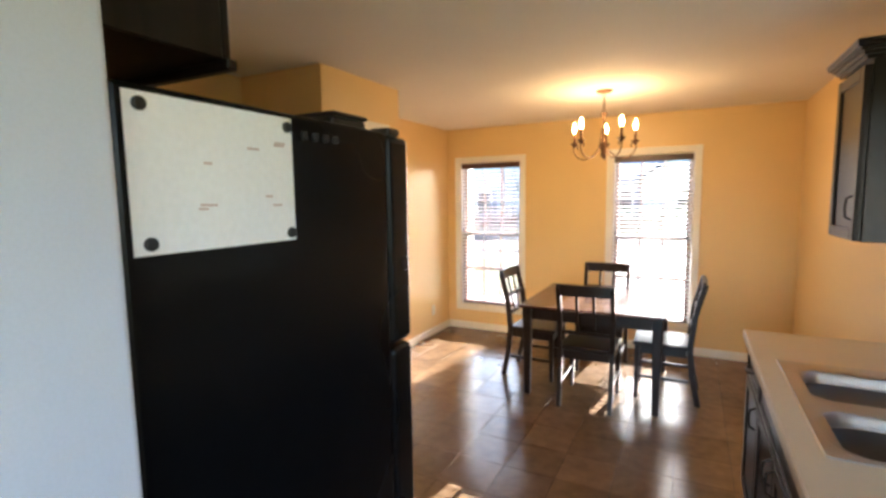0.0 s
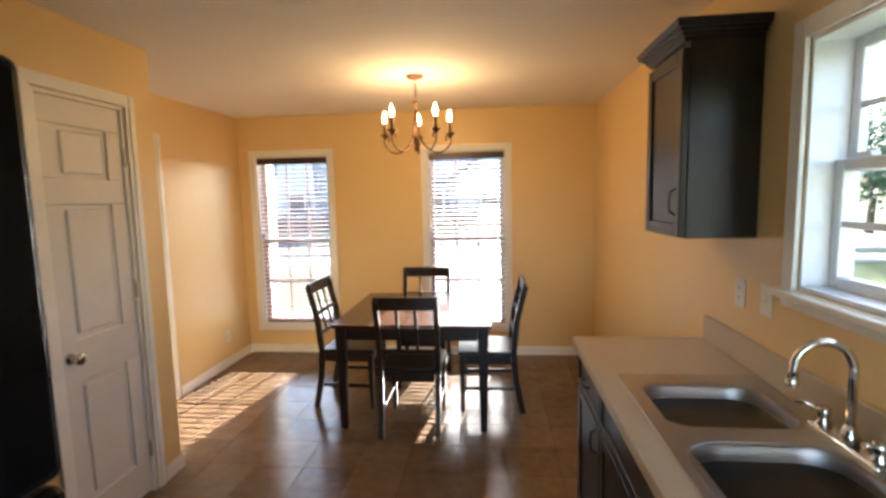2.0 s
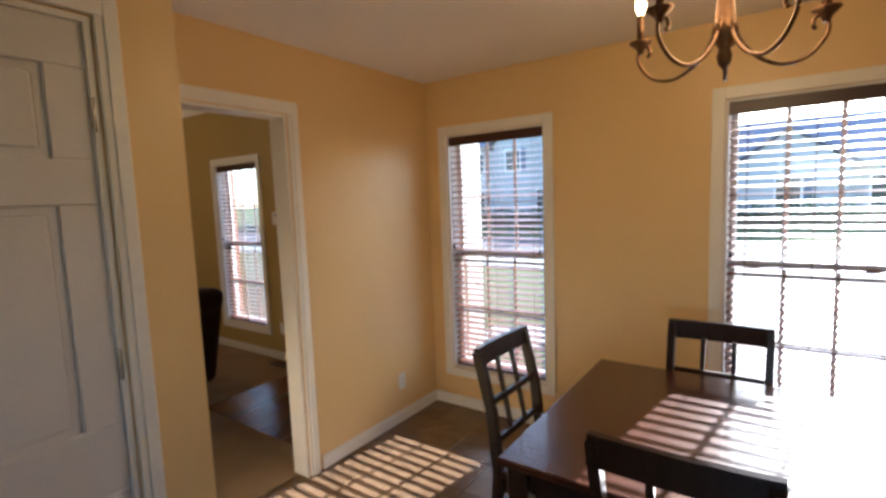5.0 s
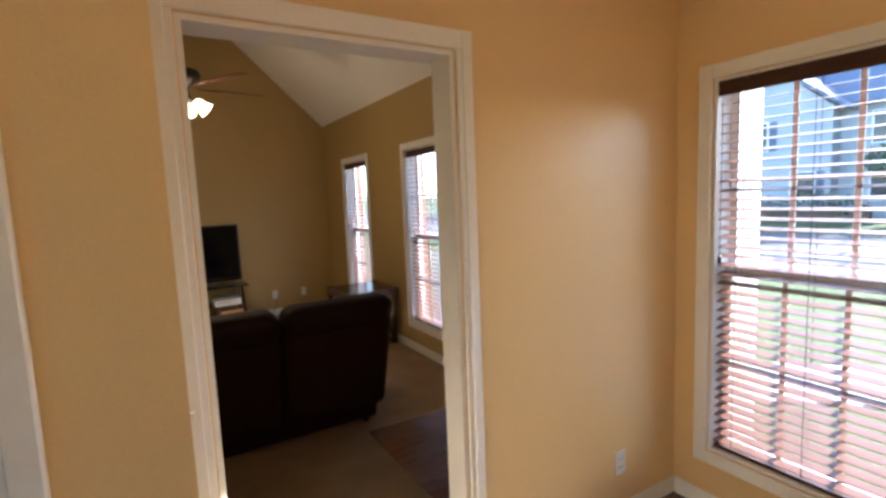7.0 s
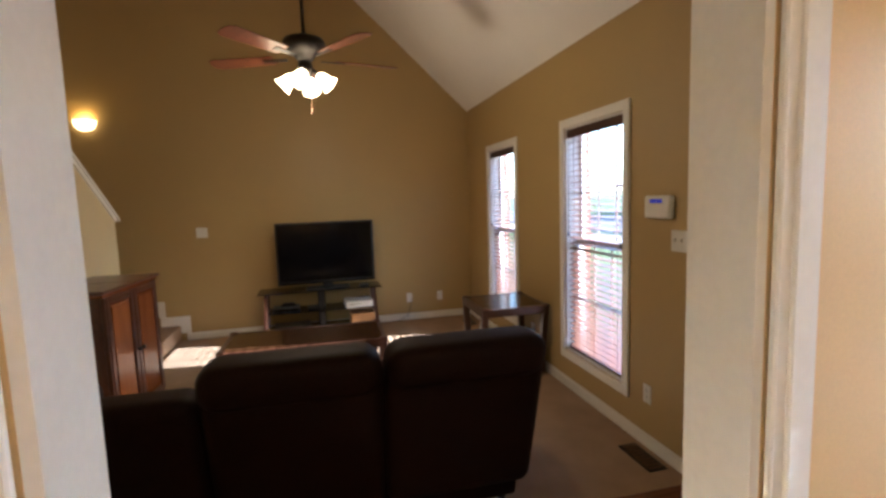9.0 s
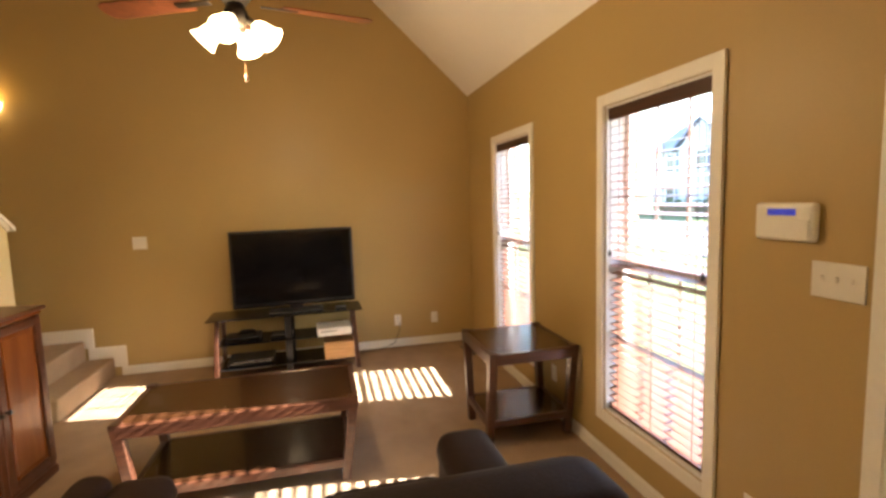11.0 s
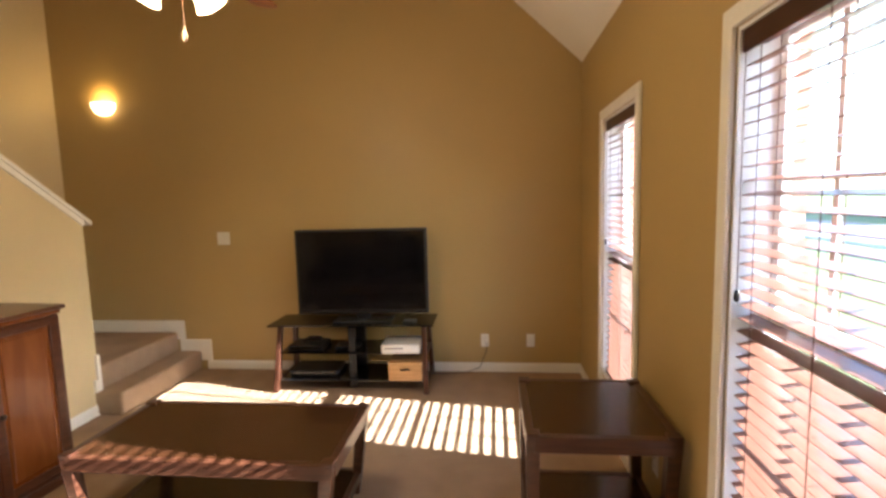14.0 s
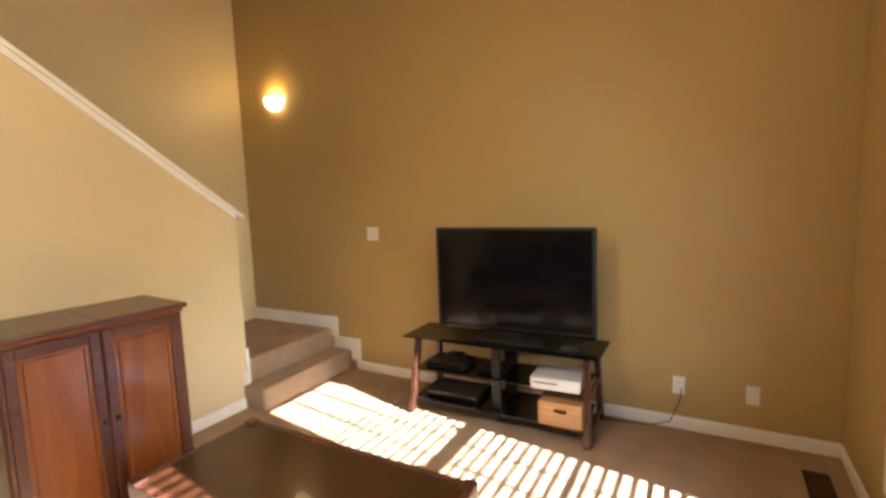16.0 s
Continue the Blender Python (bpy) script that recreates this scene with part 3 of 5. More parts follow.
# ---- kitchen ----
def front(parent, name, y0, y1, z0, z1, pull, x=0.577):
    """A cabinet door or drawer front with a raised frame, facing -x."""
    d = part(name, bx(x, x + 0.018, y0 + 0.004, y1 - 0.004, z0 + 0.004, z1 - 0.004, 0.003, 2), KITCHEN, parent)
    f = bmesh.new()
    w = 0.055 if z1 - z0 > 0.25 else 0.03
    for a in ((y0 + 0.004, y0 + w, z0 + 0.004, z1 - 0.004), (y1 - w, y1 - 0.004, z0 + 0.004, z1 - 0.004), (y0 + w, y1 - w, z0 + 0.004, z0 + w), (y0 + w, y1 - w, z1 - w, z1 - 0.004)):
        box(f, x - 0.009, x + 0.001, *a, 0.003)
    part("frame", f, KITCHEN, d)
    if pull:
        (py, pz), up = pull
        q = [(x - 0.010, 0), (x - 0.032, 0.012), (x - 0.036, 0.05), (x - 0.032, 0.088), (x - 0.010, 0.10)]
        part("handle", tube(bmesh.new(), [(a, py, pz + b) if up else (a, py + b, pz) for a, b in q], 0.005, 8), DARKMETAL, d, "dark bronze pull")
    return d


def base_cabinet(y0, y1, label, doors, drawer):
    ob = thing("base_cabinet", (0, 0, 0), label, "cabinet", group="kitchen base cabinets")
    part("body", bx(0.596, XE - 0.004, y0 + 0.001, y1 - 0.001, 0.09, 0.874), KITCHEN, ob)
    part("toe_kick", bx(0.665, XE - 0.004, y0 + 0.001, y1 - 0.001, 0.0, 0.09), KITCHEN, ob)
    n = doors
    for i in range(n):
        a, b = y0 + (y1 - y0) * i / n, y0 + (y1 - y0) * (i + 1) / n
        front(ob, "door", a, b, 0.10, 0.69, ((b - 0.04 if i == 0 and n == 2 else a + 0.04, 0.57), True))
    if drawer:
        front(ob, "drawer", y0, y1, 0.70, 0.865, (((y0 + y1) / 2 - 0.05, 0.78), False) if drawer == 2 else None)
    return ob


base_cabinet(2.80, 3.27, "black-brown base cabinet with a drawer and one door", 1, 2)
base_cabinet(1.86, 2.80, "black-brown sink base cabinet with two doors", 2, 1)
base_cabinet(1.40, 1.86, "black-brown base cabinet with a drawer and one door", 1, 2)
dw = thing("dishwasher", (0, 0, 0), "black built-in dishwasher under the counter", "dishwasher")
part("body", bx(0.600, XE - 0.004, 0.802, 1.398, 0.10, 0.87), BLACKP, dw)
part("door", bx(0.573, 0.598, 0.806, 1.394, 0.11, 0.74, 0.006, 2), FRIDGE, dw)
part("control_panel", bx(0.569, 0.598, 0.806, 1.394, 0.745, 0.866, 0.006, 2), BLACKP, dw)
part("toe_kick", bx(0.655, XE - 0.004, 0.802, 1.398, 0, 0.098), BLACKP, dw)

# worktop with the sink cut through it
SY0, SY1, SX0, SX1 = 1.932, 2.792, 0.628, 1.128
ct = thing("worktop", (0, 0, 0), "beige stone-look laminate worktop with a low backsplash", "countertop")
bm = bmesh.new()
X0c = 0.55
for a in ((X0c, SX0 + 0.03, 0.80, 3.29), (SX1 - 0.03, XE - 0.003, 0.80, 3.29)):
    box(bm, a[0], a[1], a[2], a[3], 0.876, 0.915)
box(bm, SX0 + 0.03, SX1 - 0.03, 0.80, SY0 + 0.03, 0.876, 0.915); box(bm, SX0 + 0.03, SX1 - 0.03, SY1 - 0.03, 3.29, 0.876, 0.915)
bmesh.ops.remove_doubles(bm, verts=bm.verts, dist=1e-5)
part("slab", bm, COUNTER, ct)
bm = bx(X0c - 0.006, X0c, 0.80, 3.296, 0.872, 0.914, 0.003, 2)
box(bm, X0c, XE - 0.003, 3.29, 3.296, 0.872, 0.914, 0.002)
part("edge_band", bm, COUNTER, ct, "lighter laminate edge band")
part("backsplash", bx(XE - 0.024, XE - 0.002, 0.80, 3.265, 0.9155, 1.03, 0.004, 2), COUNTER, ct)


def rounded(cx, cy, w, h, r, n=6):
    out = []
    for sx, sy, a0 in ((1, 1, 0), (-1, 1, 90), (-1, -1, 180), (1, -1, 270)):
        for i in range(n + 1):
            a = radians(a0 + 90 * i / n)
            out.append((cx + sx * (w / 2 - r) + r * math.cos(a), cy + sy * (h / 2 - r) + r * math.sin(a)))
    return out


def bowl(cx, cy, w, h, r, deep):
    """A pressed steel bowl, open at the top."""
    bm = bmesh.new()
    prof = [(0.016, 0.0045), (0.004, 0.0065), (0.0, 0.002), (-0.008, -0.03), (-0.014, -deep + 0.05), (-0.024, -deep + 0.02), (-0.05, -deep + 0.003), (-0.09, -deep)]
    rings = []
    for off, z in prof:
        rings.append([bm.verts.new((x, y, 0.915 + z)) for x, y in rounded(cx, cy, w + 2 * off, h + 2 * off, max(r + off, 0.02))])
    for a, b in zip(rings, rings[1:]):
        for i in range(len(a)):
            bm.faces.new((a[i], a[(i + 1) % len(a)], b[(i + 1) % len(b)], b[i])).smooth = True
    bm.faces.new(rings[-1])
    bmesh.ops.recalc_face_normals(bm, faces=bm.faces[:])
    for f in bm.faces:
        f.normal_flip()
    return bm


sink = thing("kitchen_sink", (0, 0, 0.915), "brushed steel double-bowl drop-in kitchen sink", "sink")
sink.location = (0, 0, 0)
B = [(0.862, 2.527, 0.41, 0.325, 0.11, 0.17), (0.862, 2.117, 0.41, 0.325, 0.11, 0.19)]
for b in B:
    part("bowl", bowl(*b), STEEL, sink)
    part("drain", lathe(bmesh.new(), [(0.042, 0), (0.042, 0.003), (0.03, 0.002), (0.012, 0.004)], (b[0], b[1], 0.915 - b[5] + 0.001), 20), CHROME, sink, "chrome drain strainer")
# deck plate round the bowls
bm = bmesh.new()
dz0, dz1 = 0.9155, 0.9195
for a in ((SX0, 0.677, SY0, SY1), (1.057, SX1, SY0, SY1), (0.677, 1.057, SY0, 1.962), (0.677, 1.057, 2.272, 2.372), (0.677, 1.057, 2.682, SY1)):
    box(bm, *a, dz0, dz1)
# corners beside the rounded bowls
for b in B:
    o = rounded(b[0], b[1], b[2] + 0.03, b[3] + 0.03, 0.12)
    for sx, sy, k in ((1, 1, 0), (-1, 1, 7), (-1, -1, 14), (1, -1, 21)):
        cx, cy = b[0] + sx * (b[2] / 2 + 0.016), b[1] + sy * (b[3] / 2 + 0.016)
        v = [bm.verts.new((cx, cy, dz1 - 0.0003))] + [bm.verts.new((x, y, dz1 - 0.0003)) for x, y in o[k:k + 7]]
        bm.faces.new(v)
part("deck", bm, STEEL, sink)
part("rim", bx(SX0 - 0.004, SX0 + 0.006, SY0, SY1, 0.9152, 0.9215, 0.002, 2), STEEL, sink)

fa = thing("faucet", (1.098, 2.285, 0.9195), "chrome gooseneck faucet with two lever handles", "faucet")
part("deck_plate", bx(-0.026, 0.026, -0.13, 0.13, 0, 0.012, 0.005, 2), CHROME, fa)
part("base", lathe(bmesh.new(), [(0.024, 0.012), (0.024, 0.03), (0.016, 0.045), (0.013, 0.06)], n=20), CHROME, fa)
arc = [(0, 0, 0.05), (0, 0, 0.205)] + [(-0.07 + 0.07 * math.cos(a), 0.012 * (1 - math.cos(a)) / 2, 0.205 + 0.075 * math.sin(a)) for a in np.linspace(0.2, math.pi, 10)] + [(-0.142, 0.012, 0.18)]
part("spout", tube(bmesh.new(), arc, [0.0115] * (len(arc) - 1) + [0.013], 14), CHROME, fa)
part("aerator", lathe(bmesh.new(), [(0.014, 0), (0.015, 0.004), (0.015, 0.022), (0.012, 0.025)], (-0.143, 0.012, 0.157), 16), CHROME, fa)
for y in (-0.10, 0.10):
    h = part("handle", lathe(bmesh.new(), [(0.022, 0.012), (0.022, 0.02), (0.014, 0.03), (0.018, 0.045), (0.018, 0.058), (0.010, 0.066)], (0, y, 0), 18), CHROME, fa)
    part("lever", tube(bmesh.new(), [(0, y, 0.055), (-0.03, y * 1.2, 0.064), (-0.06, y * 1.3, 0.070)], [0.007, 0.006, 0.008], 10), CHROME, h)
sp = thing("sink_sprayer", (1.102, 2.075, 0.9195), "chrome side sprayer standing in the sink deck", "sprayer")
part("base", lathe(bmesh.new(), [(0.026, 0), (0.026, 0.006), (0.017, 0.014), (0.016, 0.03)], n=18), CHROME, sp)
part("head", smooth(pillow(bmesh.new(), -0.018, 0.018, -0.015, 0.015, 0.03, 0.12, 0.012, 3)), CHROME, sp)
part("nozzle", smooth(pillow(bmesh.new(), -0.045, 0.02, -0.016, 0.016, 0.112, 0.138, 0.01, 3)), CHROME, sp)

# wall cabinet
wc = thing("wall_cabinet", (0, 0, 0), "black-brown wall cabinet with crown moulding and panelled door", "cabinet")
WX, WY0, WY1, WZ0, WZ1 = 0.877, 2.885, 3.285, 1.42, 2.15
part("body", bx(WX + 0.018, XE - 0.002, WY0, WY1, WZ0, WZ1, 0.002), KITCHEN, wc)
d = front(wc, "door", WY0, WY1, WZ0, WZ1 - 0.02, None, WX)
q = [(WX - 0.010, 0), (WX - 0.030, 0.012), (WX - 0.034, 0.05), (WX - 0.030, 0.088), (WX - 0.010, 0.10)]
part("handle", tube(bmesh.new(), [(a, WY0 + 0.035, WZ0 + 0.09 + b) for a, b in q], 0.005, 8), DARKMETAL, d, "dark bronze arched pull")
cr = bmesh.new()
for i, (o, z) in enumerate(((0.006, 0.0), (0.018, 0.015), (0.030, 0.030), (0.044, 0.042), (0.048, 0.054))):
    box(cr, WX - o, XE - 0.002, WY0 - o, WY1 + o, WZ1 + z - 0.004, WZ1 + z + 0.0135, 0.003)
part("crown_moulding", cr, KITCHEN, wc)
oc = thing("over_fridge_cabinet", (0, 0, 0), "dark brown cabinet hung above the refrigerator", "cabinet")
part("body", bx(-1.25, -0.523, 0.745, 1.03, 1.892, 2.33, 0.003), KITCHEN, oc)
for a, b in ((-1.25, -0.888), (-0.886, -0.523)):
    part("door", bx(a + 0.003, b - 0.003, 1.031, 1.05, 1.896, 2.326, 0.004, 2), KITCHEN, oc)
part("light_rail", bx(-1.25, -0.515, 1.033, 1.056, 1.876, 1.896, 0.003), KITCHEN, oc)

# refrigerator, its doors face the dining room
fr = thing("refrigerator", (0, 0, 0), "black refrigerator with textured side", "refrigerator")
FX0, FX1 = -1.20, -0.44
part("body", bx(FX0, FX1, 0.77, 1.45, 0.03, 1.798, 0.008, 2), FRIDGE, fr)
part("freezer_door", bx(FX0, FX1 + 0.002, 1.458, 1.562, 1.22, 1.793, 0.018, 3), FRIDGE, fr)
part("fridge_door", bx(FX0, FX1 + 0.002, 1.458, 1.562, 0.12, 1.21, 0.018, 3), FRIDGE, fr)
part("grille", bx(FX0 + 0.02, FX1 - 0.01, 1.43, 1.50, 0.02, 0.11, 0.004), BLACKP, fr)
part("hinge_cover", bx(FX1 - 0.07, FX1 - 0.005, 1.47, 1.53, 1.793, 1.815, 0.008, 2), BLACKP, fr)
for z0, z1 in ((1.25, 1.60), (0.75, 1.18)):
    part("handle", tube(bmesh.new(), [(FX0 + 0.06, 1.545, z0), (FX0 + 0.06, 1.585, z0 + 0.03), (FX0 + 0.06, 1.585, z1 - 0.03), (FX0 + 0.06, 1.545, z1)], 0.012, 10), BLACKP, fr)
for y in (0.82, 1.40):
    part("foot", lathe(bmesh.new(), [(0.02, 0), (0.02, 0.03)], (FX1 - 0.06, y, 0), 12), BLACKP, fr)
wb = thing("paper_sheet", (FX1 + 0.001, 0, 0), "large white paper with faint marks held by magnets", "paper")
part("sheet", bx(0, 0.0015, 0.786, 1.110, 1.545, 1.786), PAPER, wb)
random.seed(4)
for i in range(9):
    y, z = random.uniform(0.86, 1.08), random.uniform(1.60, 1.76)
    part("mark", bx(0.0016, 0.0022, y, y + random.uniform(0.01, 0.03), z, z + 0.004), INK, wb, "faint reddish marker stroke")
for y, z in ((0.808, 1.768), (1.096, 1.768), (0.811, 1.562), (1.096, 1.560)):
    mg = thing("magnet", (FX1 + 0.0028, y, z), "dark round magnet holding the paper", "magnet", group="magnets")
    part("disc", lathe(bmesh.new(), [(0.0105, 0), (0.0105, 0.005), (0.008, 0.007)], n=18, axis=(1, 0, 0)), BLACKP, mg)
for i in range(4):
    mg = thing("magnet", (FX1 + 0.0008, 1.145 + i * 0.033, 1.757), "small dark magnet in a row on the refrigerator", "magnet", group="row of magnets")
    part("disc", lathe(bmesh.new(), [(0.009, 0), (0.009, 0.005), (0.006, 0.008)], n=14, axis=(1, 0, 0)), BLACKP, mg)
fb = thing("black_tray", (-0.57, 1.375, 1.799), "low black plastic box lying on the refrigerator", "box")
part("base", bx(-0.075, 0.075, -0.065, 0.065, 0, 0.028, 0.008, 2), BLACKP, fb)
part("lid", bx(-0.08, 0.08, -0.07, 0.07, 0.0285, 0.04, 0.006, 2), BLACKP, fb)

# leaded glass ornament hung in the sink window
og = thing("glass_ornament", (XE + 0.07, 2.24, 1.83), "hexagonal leaded glass ornament hung in the window", "ornament")
R = 0.155
hexp = [(R * 0.86 * math.sin(radians(60 * k)), R * math.cos(radians(60 * k))) for k in range(6)]
inn = [(0.45 * R * math.sin(radians(60 * k + 25)), 0.45 * R * math.cos(radians(60 * k + 25))) for k in range(6)]
for k in range(6):
    a, b, c, d2 = hexp[k], hexp[(k + 1) % 6], inn[(k + 1) % 6], inn[k]
    part("glass_piece", prism([a, b, c, d2], "x", -0.002, 0.002), BEVEL, og)
    for u, v in ((a, b), (a, d2), (d2, c)):
        part("lead_strip", tube(bmesh.new(), [(0, *u), (0, *v)], 0.004, 6), LEAD, og)
part("glass_piece", prism(inn, "x", -0.002, 0.002), BEVEL, og)
part("hanging_chain", tube(bmesh.new(), [(0, 0, R), (0, 0, KW[3] - 1.83 - 0.02)], 0.0015, 6), LEAD, og)


# ---- wall plates, vents ----
def plate(name, at, rz, w, h, label, kind_of, group="", thick=0.006):
    """A plate on a wall, facing -y before it is turned."""
    ob = thing(name, at, label, "outlet" if kind_of == "outlet" else "switch plate", rz, group)
    part("cover", bx(-w / 2, w / 2, -thick, -0.0005, -h / 2, h / 2, 0.0025, 2), WHITEP, ob)
    if kind_of == "outlet":
        for z in (-0.02, 0.02):
            s = part("socket", bx(-0.016, 0.016, -thick - 0.002, -thick, z - 0.013, z + 0.013, 0.002), WHITEP, ob)
            for x in (-0.006, 0.006):
                part("slot", bx(x - 0.0012, x + 0.0012, -thick - 0.0026, -thick - 0.002, z - 0.004, z + 0.006), BLACKP, s)
    else:
        for i in range(kind_of):
            x = (i - (kind_of - 1) / 2) * 0.046
            part("toggle", bx(x - 0.005, x + 0.005, -thick - 0.012, -thick, -0.004, 0.014, 0.002), WHITEP, ob)
    return ob


plate("wall_outlet", (XW, 4.905, 0.287), -90 + 180, 0.07, 0.115, "white duplex outlet low on the gold wall", "outlet", "wall outlets")
plate("wall_outlet", (XW, 5.305, 0.287), 90, 0.07, 0.115, "white coaxial wall plate low on the gold wall", 0, "wall outlets")
plate("wall_outlet", (XD, 5.324, 0.29), 90, 0.07, 0.115, "white duplex outlet low on the yellow wall", "outlet", "wall outlets")
plate("wall_outlet", (-4.34, YW, 0.33), 0, 0.07, 0.115, "white duplex outlet under the living room window", "outlet", "wall outlets")
plate("wall_outlet", (-5.98, YW, 0.30), 0, 0.07, 0.115, "white duplex outlet behind the end table", "outlet", "wall outlets")
plate("wall_outlet", (XE, 2.985, 1.19), -90, 0.07, 0.115, "white duplex outlet above the worktop", "outlet", "wall outlets")
plate("light_switch", (XE, 2.80, 1.20), -90, 0.07, 0.115, "white light switch beside the kitchen window", 1)
plate("light_switch", (XW, 2.528, 1.238), 90, 0.12, 0.115, "white double switch plate on the gold wall", 0)
plate("light_switch", (-4.069, YW, 1.272), 0, 0.165, 0.115, "white triple switch plate beside the front door", 3)
plate("light_switch", (-2.12, PY1, 1.12), 180, 0.07, 0.115, "white switch plate beside the doorway", 1)
al = thing("alarm_panel", (-4.236, YW, 1.452), "white alarm keypad with a blue display", "alarm panel")
part("case", bx(-0.112, 0.106, -0.034, -0.001, -0.064, 0.064, 0.014, 3), WHITEP, al)
part("display", bx(-0.058, 0.045, -0.0355, -0.0345, 0.022, 0.044), LCD, al, "blue lit display")
part("flap", bx(-0.085, 0.092, -0.0375, -0.0345, -0.054, 0.008, 0.002), WHITEP, al)


def vent(at, rz, label):
    ob = thing("floor_vent", at, label, "vent", rz, "floor vents")
    part("frame", bx(-0.15, 0.15, -0.06, 0.06, 0, 0.004, 0.002), DARKMETAL, ob)
    for i in range(9):
        x = -0.12 + i * 0.03
        part("slat", bx(x - 0.009, x + 0.009, -0.045, 0.045, 0.0042, 0.007, 0.001), BRONZE, ob)


vent((0.99, 5.46, 0.001), 90, "dark metal floor register by the wall")
vent((-7.55, 5.58, 0.0), 0, "dark metal floor register in the carpet")
vent((-4.24, 5.63, 0.0), 0, "dark metal floor register under the window")


# ---- dining room ----
tb = thing("dining_table", (-0.395, 4.605, 0), "dark brown square wooden dining table", "table")
part("tabletop", bx(-0.545, 0.545, -0.545, 0.545, 0.725, 0.752, 0.006, 2), TABLEW, tb)
ap = bmesh.new()
for s in (-1, 1):
    box(ap, -0.45, 0.45, s * 0.49 - 0.011, s * 0.49 + 0.011, 0.635, 0.724, 0.002); box(ap, s * 0.49 - 0.011, s * 0.49 + 0.011, -0.45, 0.45, 0.635, 0.724, 0.002)
part("apron", ap, ESPRESSO, tb)
for i in (-1, 1):
    for j in (-1, 1):
        part("leg", beam(bmesh.new(), (i * 0.487, j * 0.487, 0), (i * 0.487, j * 0.487, 0.724), 0.045, 0.045, 0.072, 0.072, 0.004), ESPRESSO, tb)


def chair():
    """Lattice-back dining chair; faces +y, its back stands at y -0.2."""
    ob = thing("dining_chair", (0, 0, 0), "dark espresso wooden dining chair with a lattice back", "chair", group="chairs round the dining table")
    part("seat", bx(-0.21, 0.21, -0.19, 0.22, 0.435, 0.465, 0.012, 3), ESPRESSO, ob)
    ap = bmesh.new()
    box(ap, -0.17, 0.17, 0.175, 0.195, 0.37, 0.434); box(ap, -0.17, 0.17, -0.195, -0.175, 0.37, 0.434)
    for s in (-1, 1):
        box(ap, s * 0.185 - 0.009, s * 0.185 + 0.009, -0.17, 0.17, 0.37, 0.434)
    part("seat_rail", ap, ESPRESSO, ob)
    for s in (-1, 1):
        part("leg", beam(bmesh.new(), (s * 0.185, 0.19, 0), (s * 0.185, 0.185, 0.434), 0.028, 0.028, 0.04, 0.04, 0.003), ESPRESSO, ob)
        bm = bmesh.new()
        pts = [(s * 0.19, -0.255, 0), (s * 0.192, -0.205, 0.25), (s * 0.194, -0.19, 0.45), (s * 0.196, -0.215, 0.70), (s * 0.198, -0.275, 0.945)]
        for p, q in zip(pts, pts[1:]):
            beam(bm, p, q, 0.032, 0.04)
        bmesh.ops.remove_doubles(bm, verts=bm.verts, dist=1e-4)
        part("back_post", bm, ESPRESSO, ob)
    def yb(z):
        return -0.19 - 0.085 * ((z - 0.45) / 0.5) ** 1.6
    xs = [-0.212 + 0.053 * i for i in range(9)]
    cv = [yb(0.93) - 0.012 * (1 - (x / 0.212) ** 2) for x in xs]
    part("top_rail", prism([(x, c - 0.013) for x, c in zip(xs, cv)] + [(x, c + 0.011) for x, c in zip(xs[::-1], cv[::-1])], "z", 0.88, 0.965), ESPRESSO, ob)
    for z in (0.58, 0.735):
        part("cross_rail", bx(-0.18, 0.18, yb(z) - 0.010, yb(z) + 0.010, z - 0.014, z + 0.014, 0.003), ESPRESSO, ob)
    for x in (-0.062, 0.062):
        part("spindle", beam(bmesh.new(), (x, yb(0.58), 0.58), (x, yb(0.9) - 0.004, 0.89), 0.02, 0.014), ESPRESSO, ob)
    for s in (-1, 1):
        part("stretcher", bx(s * 0.188 - 0.008, s * 0.188 + 0.008, -0.19, 0.18, 0.17, 0.195), ESPRESSO, ob)
    return ob


c0 = chair()
c0.matrix_world = pose(-0.40, 4.235, 0)
copy_thing(c0, pose(-0.435, 4.995, 0, 0, 0, 180))
copy_thing(c0, pose(-0.945, 4.62, 0, 0, 0, -92))
copy_thing(c0, pose(0.115, 4.60, 0, 0, 0, 91))

def curve(pts, n=4):
    """A smooth line through pts."""
    p = [Vector(q) for q in pts]
    out = []
    for i in range(len(p) - 1):
        a, b, c, e = p[max(i - 1, 0)], p[i], p[i + 1], p[min(i + 2, len(p) - 1)]
        for k in range(n):
            t = k / n
            out.append(0.5 * (2 * b + (c - a) * t + (2 * a - 5 * b + 4 * c - e) * t ** 2 + (3 * b - a - 3 * c + e) * t ** 3))
    return out + [p[-1]]


